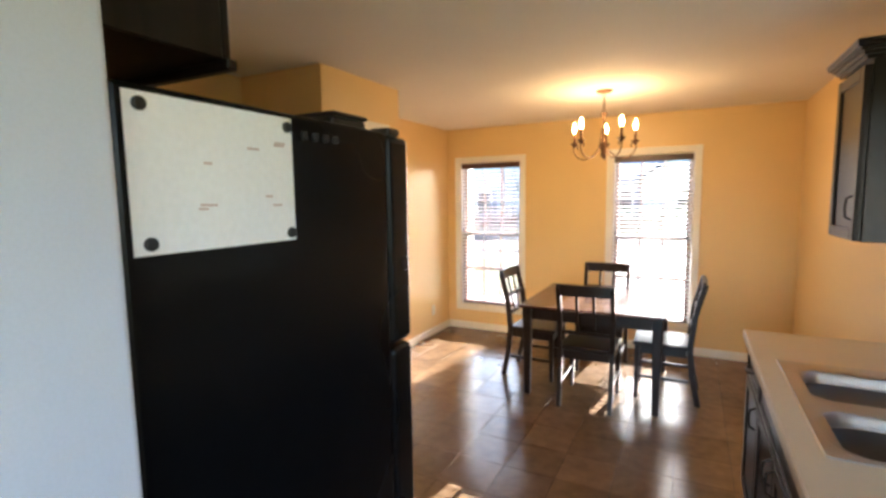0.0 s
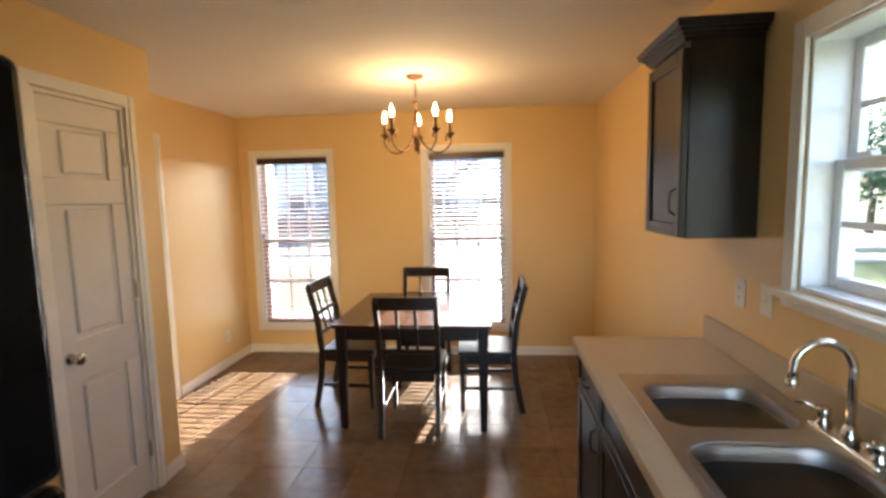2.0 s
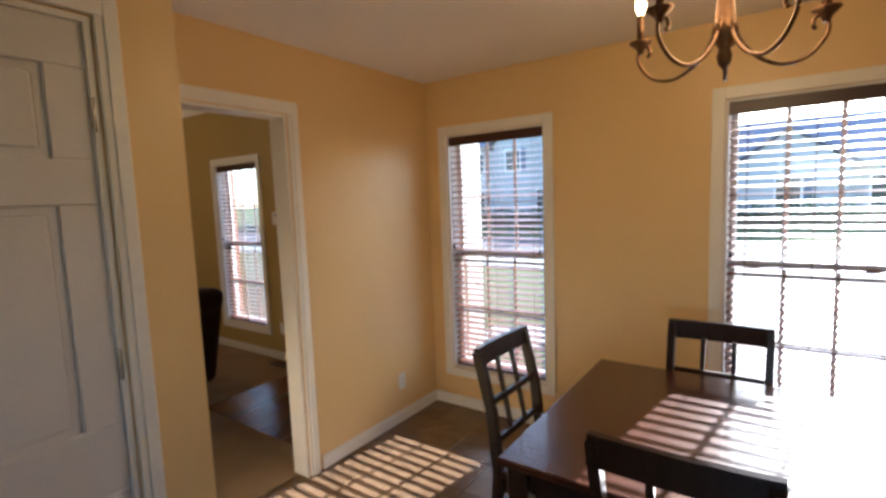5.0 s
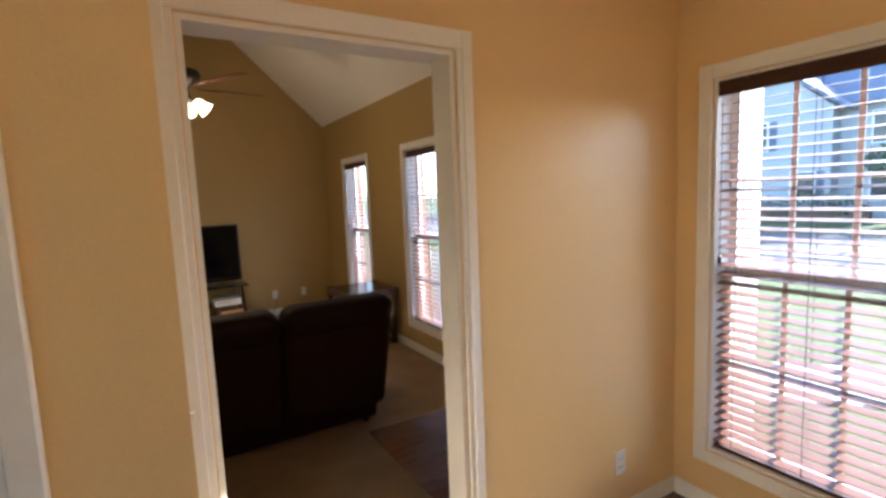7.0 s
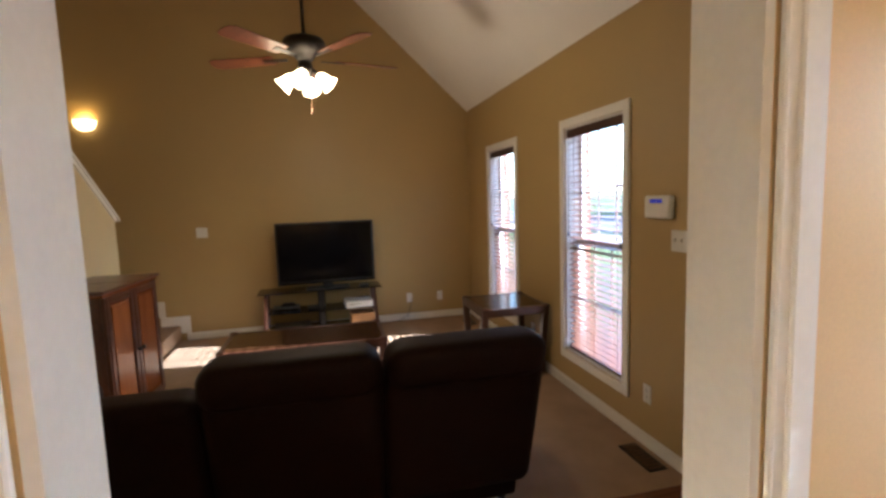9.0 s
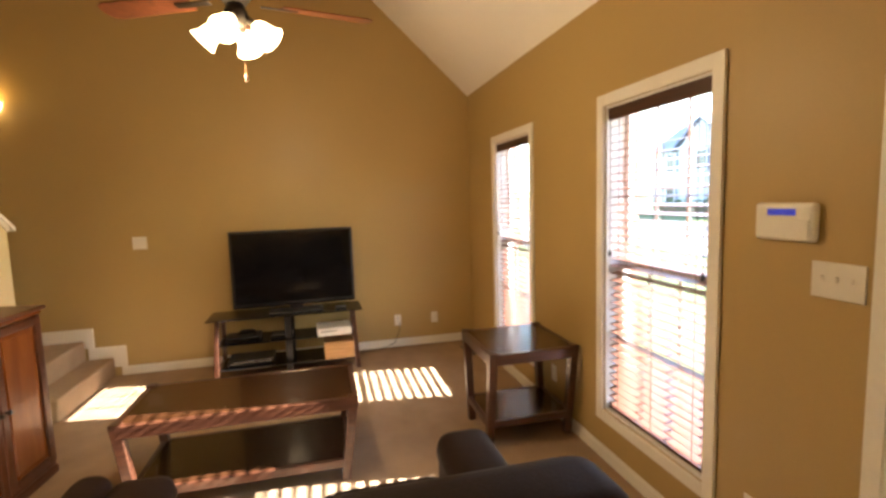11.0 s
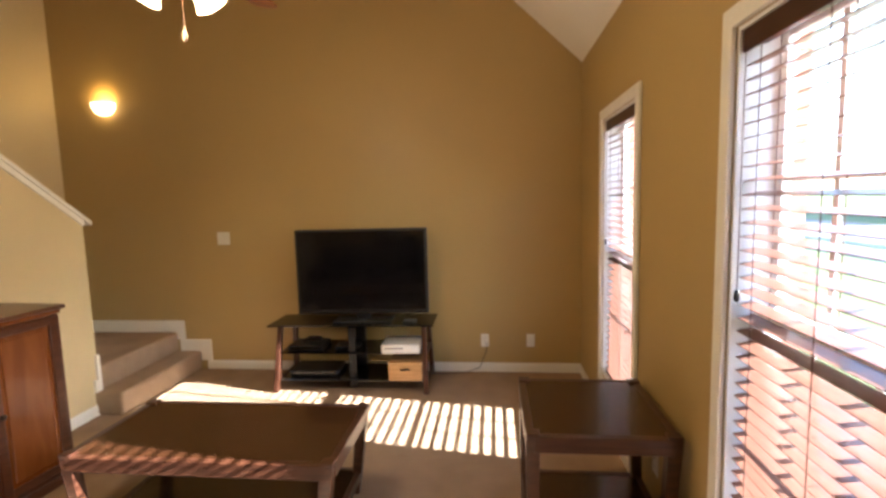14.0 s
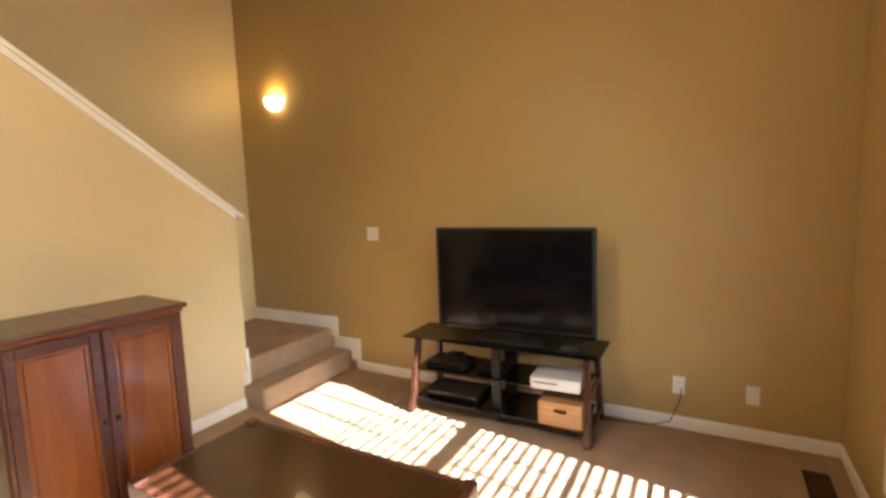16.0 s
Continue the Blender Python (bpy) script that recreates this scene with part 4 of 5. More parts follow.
ch = thing("chandelier", (-0.36, 4.39, CE), "bronze five-arm chandelier with lit candle bulbs", "chandelier")
part("canopy", lathe(bmesh.new(), [(0.065, -0.001), (0.064, -0.008), (0.05, -0.02), (0.012, -0.028)]), BRONZE, ch)
for i in range(5):
    a = math.pi / 2 * (i % 2)
    pts = [(0.010 * math.cos(t) * math.cos(a), 0.010 * math.cos(t) * math.sin(a), -0.045 - i * 0.027 + 0.018 * math.sin(t)) for t in np.linspace(0, 2 * math.pi, 11)]
    part("chain_link", tube(bmesh.new(), pts, 0.0028, 6, False), BRONZE, ch)
part("finial", lathe(bmesh.new(), [(0.006, -0.16), (0.022, -0.175), (0.026, -0.185), (0.008, -0.20), (0.007, -0.27), (0.016, -0.30), (0.022, -0.34), (0.028, -0.40), (0.034, -0.42), (0.030, -0.44), (0.014, -0.47), (0.020, -0.49), (0.016, -0.51), (0.004, -0.525)][::-1]), BRONZE, ch)
for k in range(5):
    a = radians(72 * k + 94)
    ca, sa = math.cos(a), math.sin(a)
    prof = [(0.025, -0.41), (0.04, -0.45), (0.085, -0.50), (0.145, -0.525), (0.205, -0.51), (0.245, -0.465), (0.252, -0.43), (0.238, -0.405), (0.218, -0.412), (0.214, -0.43), (0.222, -0.44)]
    arm = part("arm", tube(bmesh.new(), [(r * ca, r * sa, z) for r, z in curve(prof)], 0.0055, 8), BRONZE, ch)
    o = (0.245 * ca, 0.245 * sa, 0)
    part("drip_cup", lathe(bmesh.new(), [(0.008, -0.425), (0.014, -0.41), (0.034, -0.392), (0.034, -0.388), (0.012, -0.386)], o, 16), BRONZE, arm)
    part("candle_sleeve", lathe(bmesh.new(), [(0.011, -0.39), (0.011, -0.31), (0.009, -0.308)], o, 12), BRONZE, arm)
    part("bulb", lathe(bmesh.new(), [(0.006, -0.308), (0.013, -0.295), (0.0165, -0.278), (0.013, -0.255), (0.006, -0.235), (0.001, -0.222)], o, 14), BULB, arm, "lit flame-shaped bulb")
lamp = new("chandelier_lamp", bpy.data.lights.new("chandelier_lamp", "POINT"))
lamp.data.energy, lamp.data.color, lamp.data.shadow_soft_size = 2.3, (1.0, 0.64, 0.30), 0.25
lamp.location = (-0.36, 4.39, CE - 0.30)


# ---- living room ----
fan = thing("ceiling_fan", (-5.54, 3.842, 2.63), "brown five-blade ceiling fan with four lit frosted shades", "ceiling fan")
zc = min(ZR, 2.625 + 0.945 * (YW - 3.842)) - 2.63
part("canopy", lathe(bmesh.new(), [(0.07, zc + 0.06), (0.07, zc - 0.04), (0.05, zc - 0.08), (0.018, zc - 0.10)][::-1]), DARKMETAL, fan)
part("downrod", tube(bmesh.new(), [(0, 0, 0.05), (0, 0, zc - 0.08)], 0.013, 10), DARKMETAL, fan)
part("motor", lathe(bmesh.new(), [(0.05, -0.10), (0.07, -0.075), (0.09, -0.05), (0.14, -0.025), (0.15, 0.01), (0.135, 0.045), (0.06, 0.065), (0.02, 0.09)]), DARKMETAL, fan)
part("light_hub", lathe(bmesh.new(), [(0.02, -0.20), (0.05, -0.185), (0.055, -0.14), (0.04, -0.10)]), DARKMETAL, fan)
for k in range(5):
    a = 72 * k + FAN_A
    m = Matrix.Rotation(radians(a), 4, "Z") @ Matrix.Rotation(radians(11), 4, "X")
    bl = prism([(0.22, -0.055), (0.655, -0.072), (0.69, -0.05), (0.70, 0.0), (0.69, 0.05), (0.655, 0.072), (0.22, 0.055)], "z", -0.085, -0.078)
    bmesh.ops.transform(bl, verts=bl.verts, matrix=m)
    b_ = part("blade", bl, FANWOOD, fan, "reddish brown wooden blade")
    br = bmesh.new()
    box(br, 0.12, 0.30, -0.02, 0.02, -0.092, -0.086, 0.002, 1, m)
    part("bracket", br, DARKMETAL, b_)
for k in range(4):
    a = radians(90 * k - 12)
    ax = Vector((math.cos(a) * 0.75, math.sin(a) * 0.75, -0.66)).normalized()
    st = Vector((math.cos(a) * 0.045, math.sin(a) * 0.045, -0.16))
    arm = part("light_arm", tube(bmesh.new(), [st, st + ax * 0.06], 0.016, 10), DARKMETAL, fan)
    sh = lathe(bmesh.new(), [(0.02, 0.0), (0.036, 0.016), (0.044, 0.04), (0.046, 0.066), (0.053, 0.09), (0.066, 0.112), (0.062, 0.111), (0.042, 0.066), (0.026, 0.026)], st + ax * 0.055, 18, ax)
    part("shade", sh, SHADE, arm, "lit frosted bell shade")
part("pull_chain", tube(bmesh.new(), [(0.02, 0.03, -0.19), (0.02, 0.03, -0.44)], 0.0009, 5), BRONZE, fan)
part("pull_knob", lathe(bmesh.new(), [(0.003, 0.02), (0.007, 0.01), (0.007, -0.01), (0.003, -0.016)][::-1], (0.02, 0.03, -0.45), 10), BRONZE, fan)
lamp = new("fan_lamp", bpy.data.lights.new("fan_lamp", "POINT"))
lamp.data.energy, lamp.data.color, lamp.data.shadow_soft_size = 3.2, (1.0, 0.72, 0.40), 0.10
lamp.location = (-5.54, 3.85, 2.21)

sc = thing("wall_sconce", (XW, 1.473, 2.46), "lit half-bowl frosted wall sconce", "wall lamp")
bm = bmesh.new()
prof = [(0.02, -0.075), (0.05, -0.068), (0.085, -0.045), (0.105, -0.01), (0.112, 0.035), (0.106, 0.035), (0.08, -0.03)]
rings = [[bm.verts.new((0.001 + r * math.sin(t) * 0.9, r * math.cos(t), z)) for t in np.linspace(0, math.pi, 15)] for r, z in prof]
for r, s in zip(rings, rings[1:]):
    for i in range(14):
        bm.faces.new((r[i], r[i + 1], s[i + 1], s[i])).smooth = True
part("bowl", bm, SCONCE, sc)
part("back_plate", bx(0.0005, 0.012, -0.06, 0.06, -0.05, 0.03, 0.003), BRONZE, sc)
lamp = new("sconce_lamp", bpy.data.lights.new("sconce_lamp", "POINT"))
lamp.data.energy, lamp.data.color, lamp.data.shadow_soft_size = 0.2, (1.0, 0.62, 0.16), 0.03
lamp.location = (XW + 0.055, 1.473, 2.52)


def knob_post(parent, x, y, z, ix, iy, w=0.055, mat_=None):
    """A table leg that leans inward to its foot, with a small raised block on top."""
    lg = part("leg", beam(bmesh.new(), (x - ix, y - iy, 0), (x, y, z), w * 0.85, w * 0.85, w, w, 0.004), mat_ or MAHOG, parent)
    part("post_cap", bx(x - w / 2, x + w / 2, y - w / 2, y + w / 2, z + 0.0005, z + 0.016, 0.004, 2), MAHOG, lg)


def low_table(name, at, hx, hy, h, inset, label, shelf_z):
    """A low table whose legs lean inward along one axis; inset: how far, along x and along y."""
    ob = thing(name, at, label, "table", 0)
    part("tabletop", bx(-hx + 0.02, hx - 0.02, -hy + 0.02, hy - 0.02, h - 0.012, h + 0.004, 0.004), COFFEE, ob)
    rl = bmesh.new()
    for s in (-1, 1):
        box(rl, -hx + 0.03, hx - 0.03, s * (hy - 0.018) - 0.018, s * (hy - 0.018) + 0.018, h - 0.062, h + 0.0045, 0.003)
        box(rl, s * (hx - 0.018) - 0.018, s * (hx - 0.018) + 0.018, -hy + 0.03, hy - 0.03, h - 0.062, h + 0.005, 0.003)
    part("top_frame", rl, MAHOG, ob)
    for i in (-1, 1):
        for j in (-1, 1):
            knob_post(ob, i * (hx - 0.028), j * (hy - 0.028), h - 0.002, i * inset[0], j * inset[1])
    kx, ky = (q * (1 - shelf_z / h) + 0.02 for q in inset)
    part("shelf", bx(-hx + kx, hx - kx, -hy + ky, hy - ky, shelf_z - 0.012, shelf_z + 0.012, 0.003), COFFEE, ob)
    rl = bmesh.new()
    for s in (-1, 1):
        box(rl, -hx + kx + 0.02, hx - kx - 0.02, s * (hy - ky) - 0.014, s * (hy - ky) + 0.014, shelf_z - 0.03, shelf_z + 0.016, 0.003)
        box(rl, s * (hx - kx) - 0.014, s * (hx - kx) + 0.014, -hy + ky + 0.02, hy - ky - 0.02, shelf_z - 0.03, shelf_z + 0.016, 0.003)
    part("shelf_frame", rl, MAHOG, ob)
    return ob


low_table("coffee_table", (-5.853, 3.715, 0), 0.298, 0.618, 0.474, (0.0, 0.06), "dark mahogany coffee table with a lower shelf", 0.11)
low_table("end_table", (-5.885, 5.413, 0), 0.308, 0.297, 0.612, (0.09, 0.0), "dark mahogany square end table with a lower shelf", 0.15)

# two-door cabinet by the stairs
ar = thing("two_door_cabinet", (-5.80, 2.295, 0), "reddish cherry wooden cabinet with two panelled doors", "cabinet", -5)
CW, CD, CH = 0.385, 0.225, 0.985
part("body", bx(-CW, CW, -CD, CD - 0.012, 0.07, CH, 0.004), CHERRYD, ar)
bm = bx(-CW - 0.015, CW + 0.015, -CD, CD + 0.012, 0.0, 0.05, 0.008, 2)
box(bm, -CW - 0.008, CW + 0.008, -CD, CD + 0.005, 0.05, 0.075, 0.008, 2)
part("plinth", bm, CHERRYD, ar)
for a, b in ((-CW - 0.03, -0.001), (0.001, CW + 0.03)):
    bm = bx(a, b, -CD - 0.005, CD + 0.035, CH + 0.012, CH + 0.036, 0.008, 2)
    part("top_leaf", bm, CHERRYD, ar)
bm = bx(-CW - 0.012, CW + 0.012, -CD, CD + 0.018, CH - 0.012, CH + 0.011, 0.008, 2)
part("top_moulding", bm, CHERRY, ar)
for s in (-1, 1):
    a, b = sorted((s * 0.004, s * (CW - 0.02)))
    d = part("door", bx(a, b, CD - 0.011, CD + 0.008, 0.085, CH - 0.02, 0.003), CHERRY, ar)
    f = bmesh.new()
    w = 0.045
    for q in ((a, a + w, 0.085, CH - 0.02), (b - w, b, 0.085, CH - 0.02), (a + w, b - w, 0.085, 0.085 + w), (a + w, b - w, CH - 0.02 - w, CH - 0.02)):
        box(f, q[0], q[1], CD + 0.0085, CD + 0.022, q[2], q[3], 0.005, 2)
    part("door_frame", f, CHERRYD, d)
    part("panel", bx(a + w + 0.02, b - w - 0.02, CD + 0.0085, CD + 0.015, 0.085 + w + 0.02, CH - 0.04 - w, 0.006), CHERRY, d)
    part("knob", lathe(bmesh.new(), [(0.006, 0), (0.006, 0.012), (0.013, 0.018), (0.014, 0.026), (0.008, 0.032)], (s * 0.028, CD + 0.022, 0.53), 14, (0, 1, 0)), DARKMETAL, d, "dark metal knob")
    part("corner_post", bx(s * (CW - 0.018) - 0.016, s * (CW - 0.018) + 0.016, CD - 0.011, CD + 0.016, 0.078, CH - 0.014, 0.006, 2), CHERRYD, ar)

# television stand
ts = thing("tv_stand", (-7.64, 3.818, 0), "three-tier black glass television stand with slanted wooden legs", "tv stand", 1)
for z, hy, x0, x1 in ((0.540, 0.685, -0.20, 0.20), (0.305, 0.59, -0.20, 0.165), (0.09, 0.59, -0.20, 0.205)):
    part("glass_shelf", bx(x0, x1, -hy, hy, z, z + 0.010, 0.002), BGLASS, ts, "black tempered glass shelf")
for s in (-1, 1):
    part("leg", beam(bmesh.new(), (0.215, s * 0.622, 0), (0.115, s * 0.60, 0.539), 0.06, 0.04, 0.05, 0.035, 0.004), MAHOG, ts, "slanted mahogany leg")
    part("leg", beam(bmesh.new(), (-0.215, s * 0.622, 0), (-0.185, s * 0.60, 0.539), 0.05, 0.04, 0.045, 0.035, 0.004), MAHOG, ts, "mahogany rear leg")
    bm = bx(-0.20, 0.19, s * 0.626 - 0.012, s * 0.626 + 0.012, 0.065, 0.089, 0.003)
    box(bm, -0.19, 0.15, s * 0.612 - 0.012, s * 0.612 + 0.012, 0.28, 0.304, 0.003)
    part("side_rail", bm, MAHOG, ts)
part("center_post", bx(-0.20, -0.15, -0.045, 0.045, 0.02, 0.539, 0.006, 2), BLACKP, ts, "black cable post")
part("center_post", bx(0.10, 0.13, -0.03, 0.03, 0.02, 0.539, 0.006, 2), BLACKP, ts)
tv = thing("television", (-7.62, 3.902, 0.5505), "black flat screen television, switched off", "television", 2.5)
part("stand_foot", bx(-0.10, 0.10, -0.24, 0.24, 0, 0.014, 0.006, 2), BLACKP, tv)
part("stand_neck", bx(-0.03, 0.0, -0.06, 0.06, 0.014, 0.12, 0.005, 2), BLACKP, tv)
part("case", bx(-0.04, 0.008, -0.552, 0.552, 0.055, 0.768, 0.008, 2), BLACKP, tv)
part("screen", bx(0.0085, 0.0105, -0.528, 0.528, 0.095, 0.748), SCREEN, tv, "dark glossy screen")
part("bezel_strip", bx(0.0085, 0.012, -0.54, 0.54, 0.06, 0.076, 0.002), BGLASS, tv, "glossy black lower bezel")
xb = thing("game_console", (-7.57, 4.235, 0.316), "white game console lying on the glass shelf", "game console", 3)
part("case", bx(-0.13, 0.13, -0.155, 0.155, 0.003, 0.08, 0.012, 3), GREYP, xb)
part("disc_tray", bx(0.130, 0.1315, -0.13, 0.02, 0.045, 0.053), BLACKP, xb)
part("power_button", lathe(bmesh.new(), [(0.014, 0), (0.014, 0.002)], (0.13, 0.11, 0.045), 14, (1, 0, 0)), GREYP, xb)
cb = thing("storage_crate", (-7.55, 4.272, 0.101), "small pine crate with a handle slot on the lowest shelf", "crate", 2)
bm = bmesh.new()
hx, hy, h, t = 0.12, 0.135, 0.15, 0.01
box(bm, -hx, hx, -hy, -hy + t, 0, h, 0.002); box(bm, -hx, hx, hy - t, hy, 0, h, 0.002); box(bm, -hx, -hx + t, -hy + t, hy - t, 0, h)
box(bm, hx - t, hx, -hy + t, hy - t, 0, 0.085); box(bm, hx - t, hx, -hy + t, -0.04, 0.085, h); box(bm, hx - t, hx, 0.04, hy - t, 0.085, h); box(bm, hx - t, hx, -0.04, 0.04, 0.11, h)
box(bm, -hx + t, hx - t, -hy + t, hy - t, 0, 0.008)
part("sides", bm, PINE, cb)
part("lid", bx(-hx + t, hx - t, -hy + t, hy - t, 0.138, 0.147), PINE, cb)
for name, at, s, lab in (("cable_box", (-7.62, 3.42, 0.316), (0.11, 0.15, 0.045), "black cable box on the middle glass shelf"), ("disc_player", (-7.63, 3.48, 0.101), (0.13, 0.20, 0.05), "black disc player on the lowest glass shelf"), ("modem_box", (-7.62, 3.76, 0.316), (0.07, 0.10, 0.03), "small black box on the middle glass shelf")):
    ob = thing(name, at, lab, name.split("_")[0] + " box", 2)
    part("case", bx(-s[0], s[0], -s[1], s[1], 0.003, s[2], 0.006, 2), BLACKP, ob)
    part("front_panel", bx(s[0], s[0] + 0.002, -s[1] * 0.9, s[1] * 0.9, 0.01, s[2] - 0.008), BGLASS, ob)
    for i in (-1, 1):
        part("foot", bx(-0.03, 0.03, i * s[1] * 0.7 - 0.01, i * s[1] * 0.7 + 0.01, 0, 0.003), BLACKP, ob)
wr = thing("controller", (-7.66, 3.45, 0.361), "black game controller lying on the cable box", "controller")
part("body", smooth(pillow(bmesh.new(), -0.04, 0.04, -0.06, 0.06, 0.0, 0.035, 0.016, 3)), BLACKP, wr)
for s in (-1, 1):
    part("grip", tube(bmesh.new(), [(0, s * 0.05, 0.018), (0.05, s * 0.07, 0.015)], [0.017, 0.012], 10), BLACKP, wr)
rc = thing("remote_receiver", (-7.53, 4.31, 0.5505), "small black sensor box on the stand's top", "sensor")
part("case", bx(-0.05, 0.05, -0.05, 0.05, 0, 0.025, 0.006, 2), BLACKP, rc)
cable = thing("power_cable", (0, 0, 0), "thin black power cable from the outlet to the stand", "cable")
part("cord", tube(bmesh.new(), [(XW + 0.012, 4.923, 0.27), (XW + 0.05, 4.915, 0.20), (XW + 0.06, 4.86, 0.06), (XW + 0.05, 4.75, 0.012), (XW + 0.07, 4.60, 0.008), (XW + 0.10, 4.40, 0.008)], 0.0035, 8), BLACKP, cable)

# sofa, its back to the dining room
so = thing("sofa", (-4.10, 4.115, 0), "dark brown leather loveseat seen from behind", "sofa", 0)
shear = Matrix.Identity(4); shear[0][2] = 0.30
for s, lab in ((-1, ""), (1, "")):
    y0, y1 = (-0.70, -0.003) if s < 0 else (0.003, 0.70)
    bm = bmesh.new()
    pillow(bm, -0.12, 0.10, y0, y1, 0.16, 0.93, 0.07, 5, shear)
    part("backrest", smooth(bm), LEATHER, so)
    bm = bmesh.new()
    pillow(bm, -0.14, 0.13, y0 + 0.006, y1 - 0.006, 0.76, 0.968, 0.085, 5, shear)
    part("head_cushion", smooth(bm), LEATHER, so)
    bm = bmesh.new()
    pillow(bm, -0.66, -0.06, y0 * 0.72, y1 * 0.72, 0.28, 0.47, 0.07, 4)
    part("seat_cushion", smooth(bm), LEATHER, so)
    ya, yb_ = sorted((s * 0.49, s * 0.69))
    bm = bmesh.new()
    pillow(bm, -0.72, -0.02, ya, yb_, 0.06, 0.60, 0.05, 3)
    pillow(bm, -0.70, 0.02, ya - 0.015, yb_ + 0.015, 0.47, 0.62, 0.07, 4)
    part("armrest", smooth(bm), LEATHER, so)
part("base", bx(-0.68, 0.03, -0.66, 0.66, 0.04, 0.30, 0.02, 2), LEATHER, so)
part("back_panel", smooth(box(bmesh.new(), -0.02, 0.02, -0.66, 0.66, 0.04, 0.80, 0.015, 2, shear)), LEATHER, so)
for x in (-0.6, -0.02):
    for y in (-0.6, 0.6):
        part("foot", lathe(bmesh.new(), [(0.02, 0), (0.028, 0.045)], (x, y, 0), 12), BLACKP, so)
rl = thing("recliner", (-4.16, 2.98, 0), "dark brown leather chair beside the loveseat", "armchair")
bm = bmesh.new(); pillow(bm, -0.12, 0.10, -0.42, 0.42, 0.12, 0.82, 0.07, 5, shear)
part("backrest", smooth(bm), LEATHER, rl)
part("base", bx(-0.68, 0.03, -0.40, 0.40, 0.0, 0.28, 0.02, 2), LEATHER, rl)
bm = bmesh.new(); pillow(bm, -0.66, -0.06, -0.30, 0.30, 0.28, 0.46, 0.07, 4)
part("seat_cushion", smooth(bm), LEATHER, rl)
for s in (-1, 1):
    bm = bmesh.new(); pillow(bm, -0.70, 0.0, s * 0.36 - 0.07, s * 0.36 + 0.07, 0.1, 0.62, 0.06, 4)
    part("armrest", smooth(bm), LEATHER, rl)


# ---- outdoors ----
GZ = -0.35
solid("ground", bx(-400, 400, -400, 400, GZ - 0.5, GZ), GRASS, "sunlit lawn reaching to the distance", "ground")
solid("road", bx(-200, 200, 17.0, 23.5, GZ - 0.1, GZ + 0.01), ASPHALT, "grey asphalt street across the lawn", "road")
solid("pavement", bx(-200, 200, 14.6, 16.0, GZ - 0.1, GZ + 0.03), CONCRETE, "pale concrete sidewalk along the street", "pavement")
solid("kerb", bx(-200, 200, 16.75, 17.0, GZ - 0.1, GZ + 0.12, 0.02), CONCRETE, "pale concrete kerb", "kerb")
dr = prism([(-1.8, 17.0), (1.5, 17.0), (1.5, 7.3), (-1.8, 7.3)], "z", GZ - 0.1, GZ + 0.02)
solid("driveway", dr, CONCRETE, "pale concrete driveway beside the house", "driveway")
wk = prism([(-4.1, 7.0), (-1.8, 9.2), (-1.8, 10.6), (-4.9, 7.6), (-4.9, YO + 0.1), (-2.7, YO + 0.1), (-2.7, 7.0)], "z", GZ - 0.1, GZ + 0.024)
solid("walkway", wk, CONCRETE, "pale concrete front walk", "walkway")
solid("front_step", bx(-4.2, -2.6, YO + 0.06, YO + 1.0, GZ, -0.14, 0.01), CONCRETE, "concrete step before the front door", "step")

# brick facade outside the window wall
ext = wall_with_holes("wall_brick", "x", XW - 0.12, XE + 0.16, YW + 0.10, YO, 2.66, [(a - 0.01, b + 0.01, ZB - 0.01, ZT + 0.01) for a, b in OPEN] + [(DOOR[0] - 0.02, DOOR[1] + 0.02, 0, 2.07)], MORTAR, "red brick front wall of the house")
side = thing("wall_outer_base", (0, 0, 0), "brick foundation under the house front", "wall", kind="structure")
part("course", bx(XW - 0.12, XE + 0.16, YW - 0.2, YO, GZ - 0.2, -0.005), MORTAR, side)


post = thing("porch_post", (-2.42, 6.38, GZ), "white painted post outside the dining room window", "post")
part("shaft", bx(-0.05, 0.05, -0.05, 0.05, 0.0, 3.2, 0.006), VINYL, post)
part("base", bx(-0.065, 0.065, -0.065, 0.065, 0.0, 0.12, 0.006), VINYL, post)


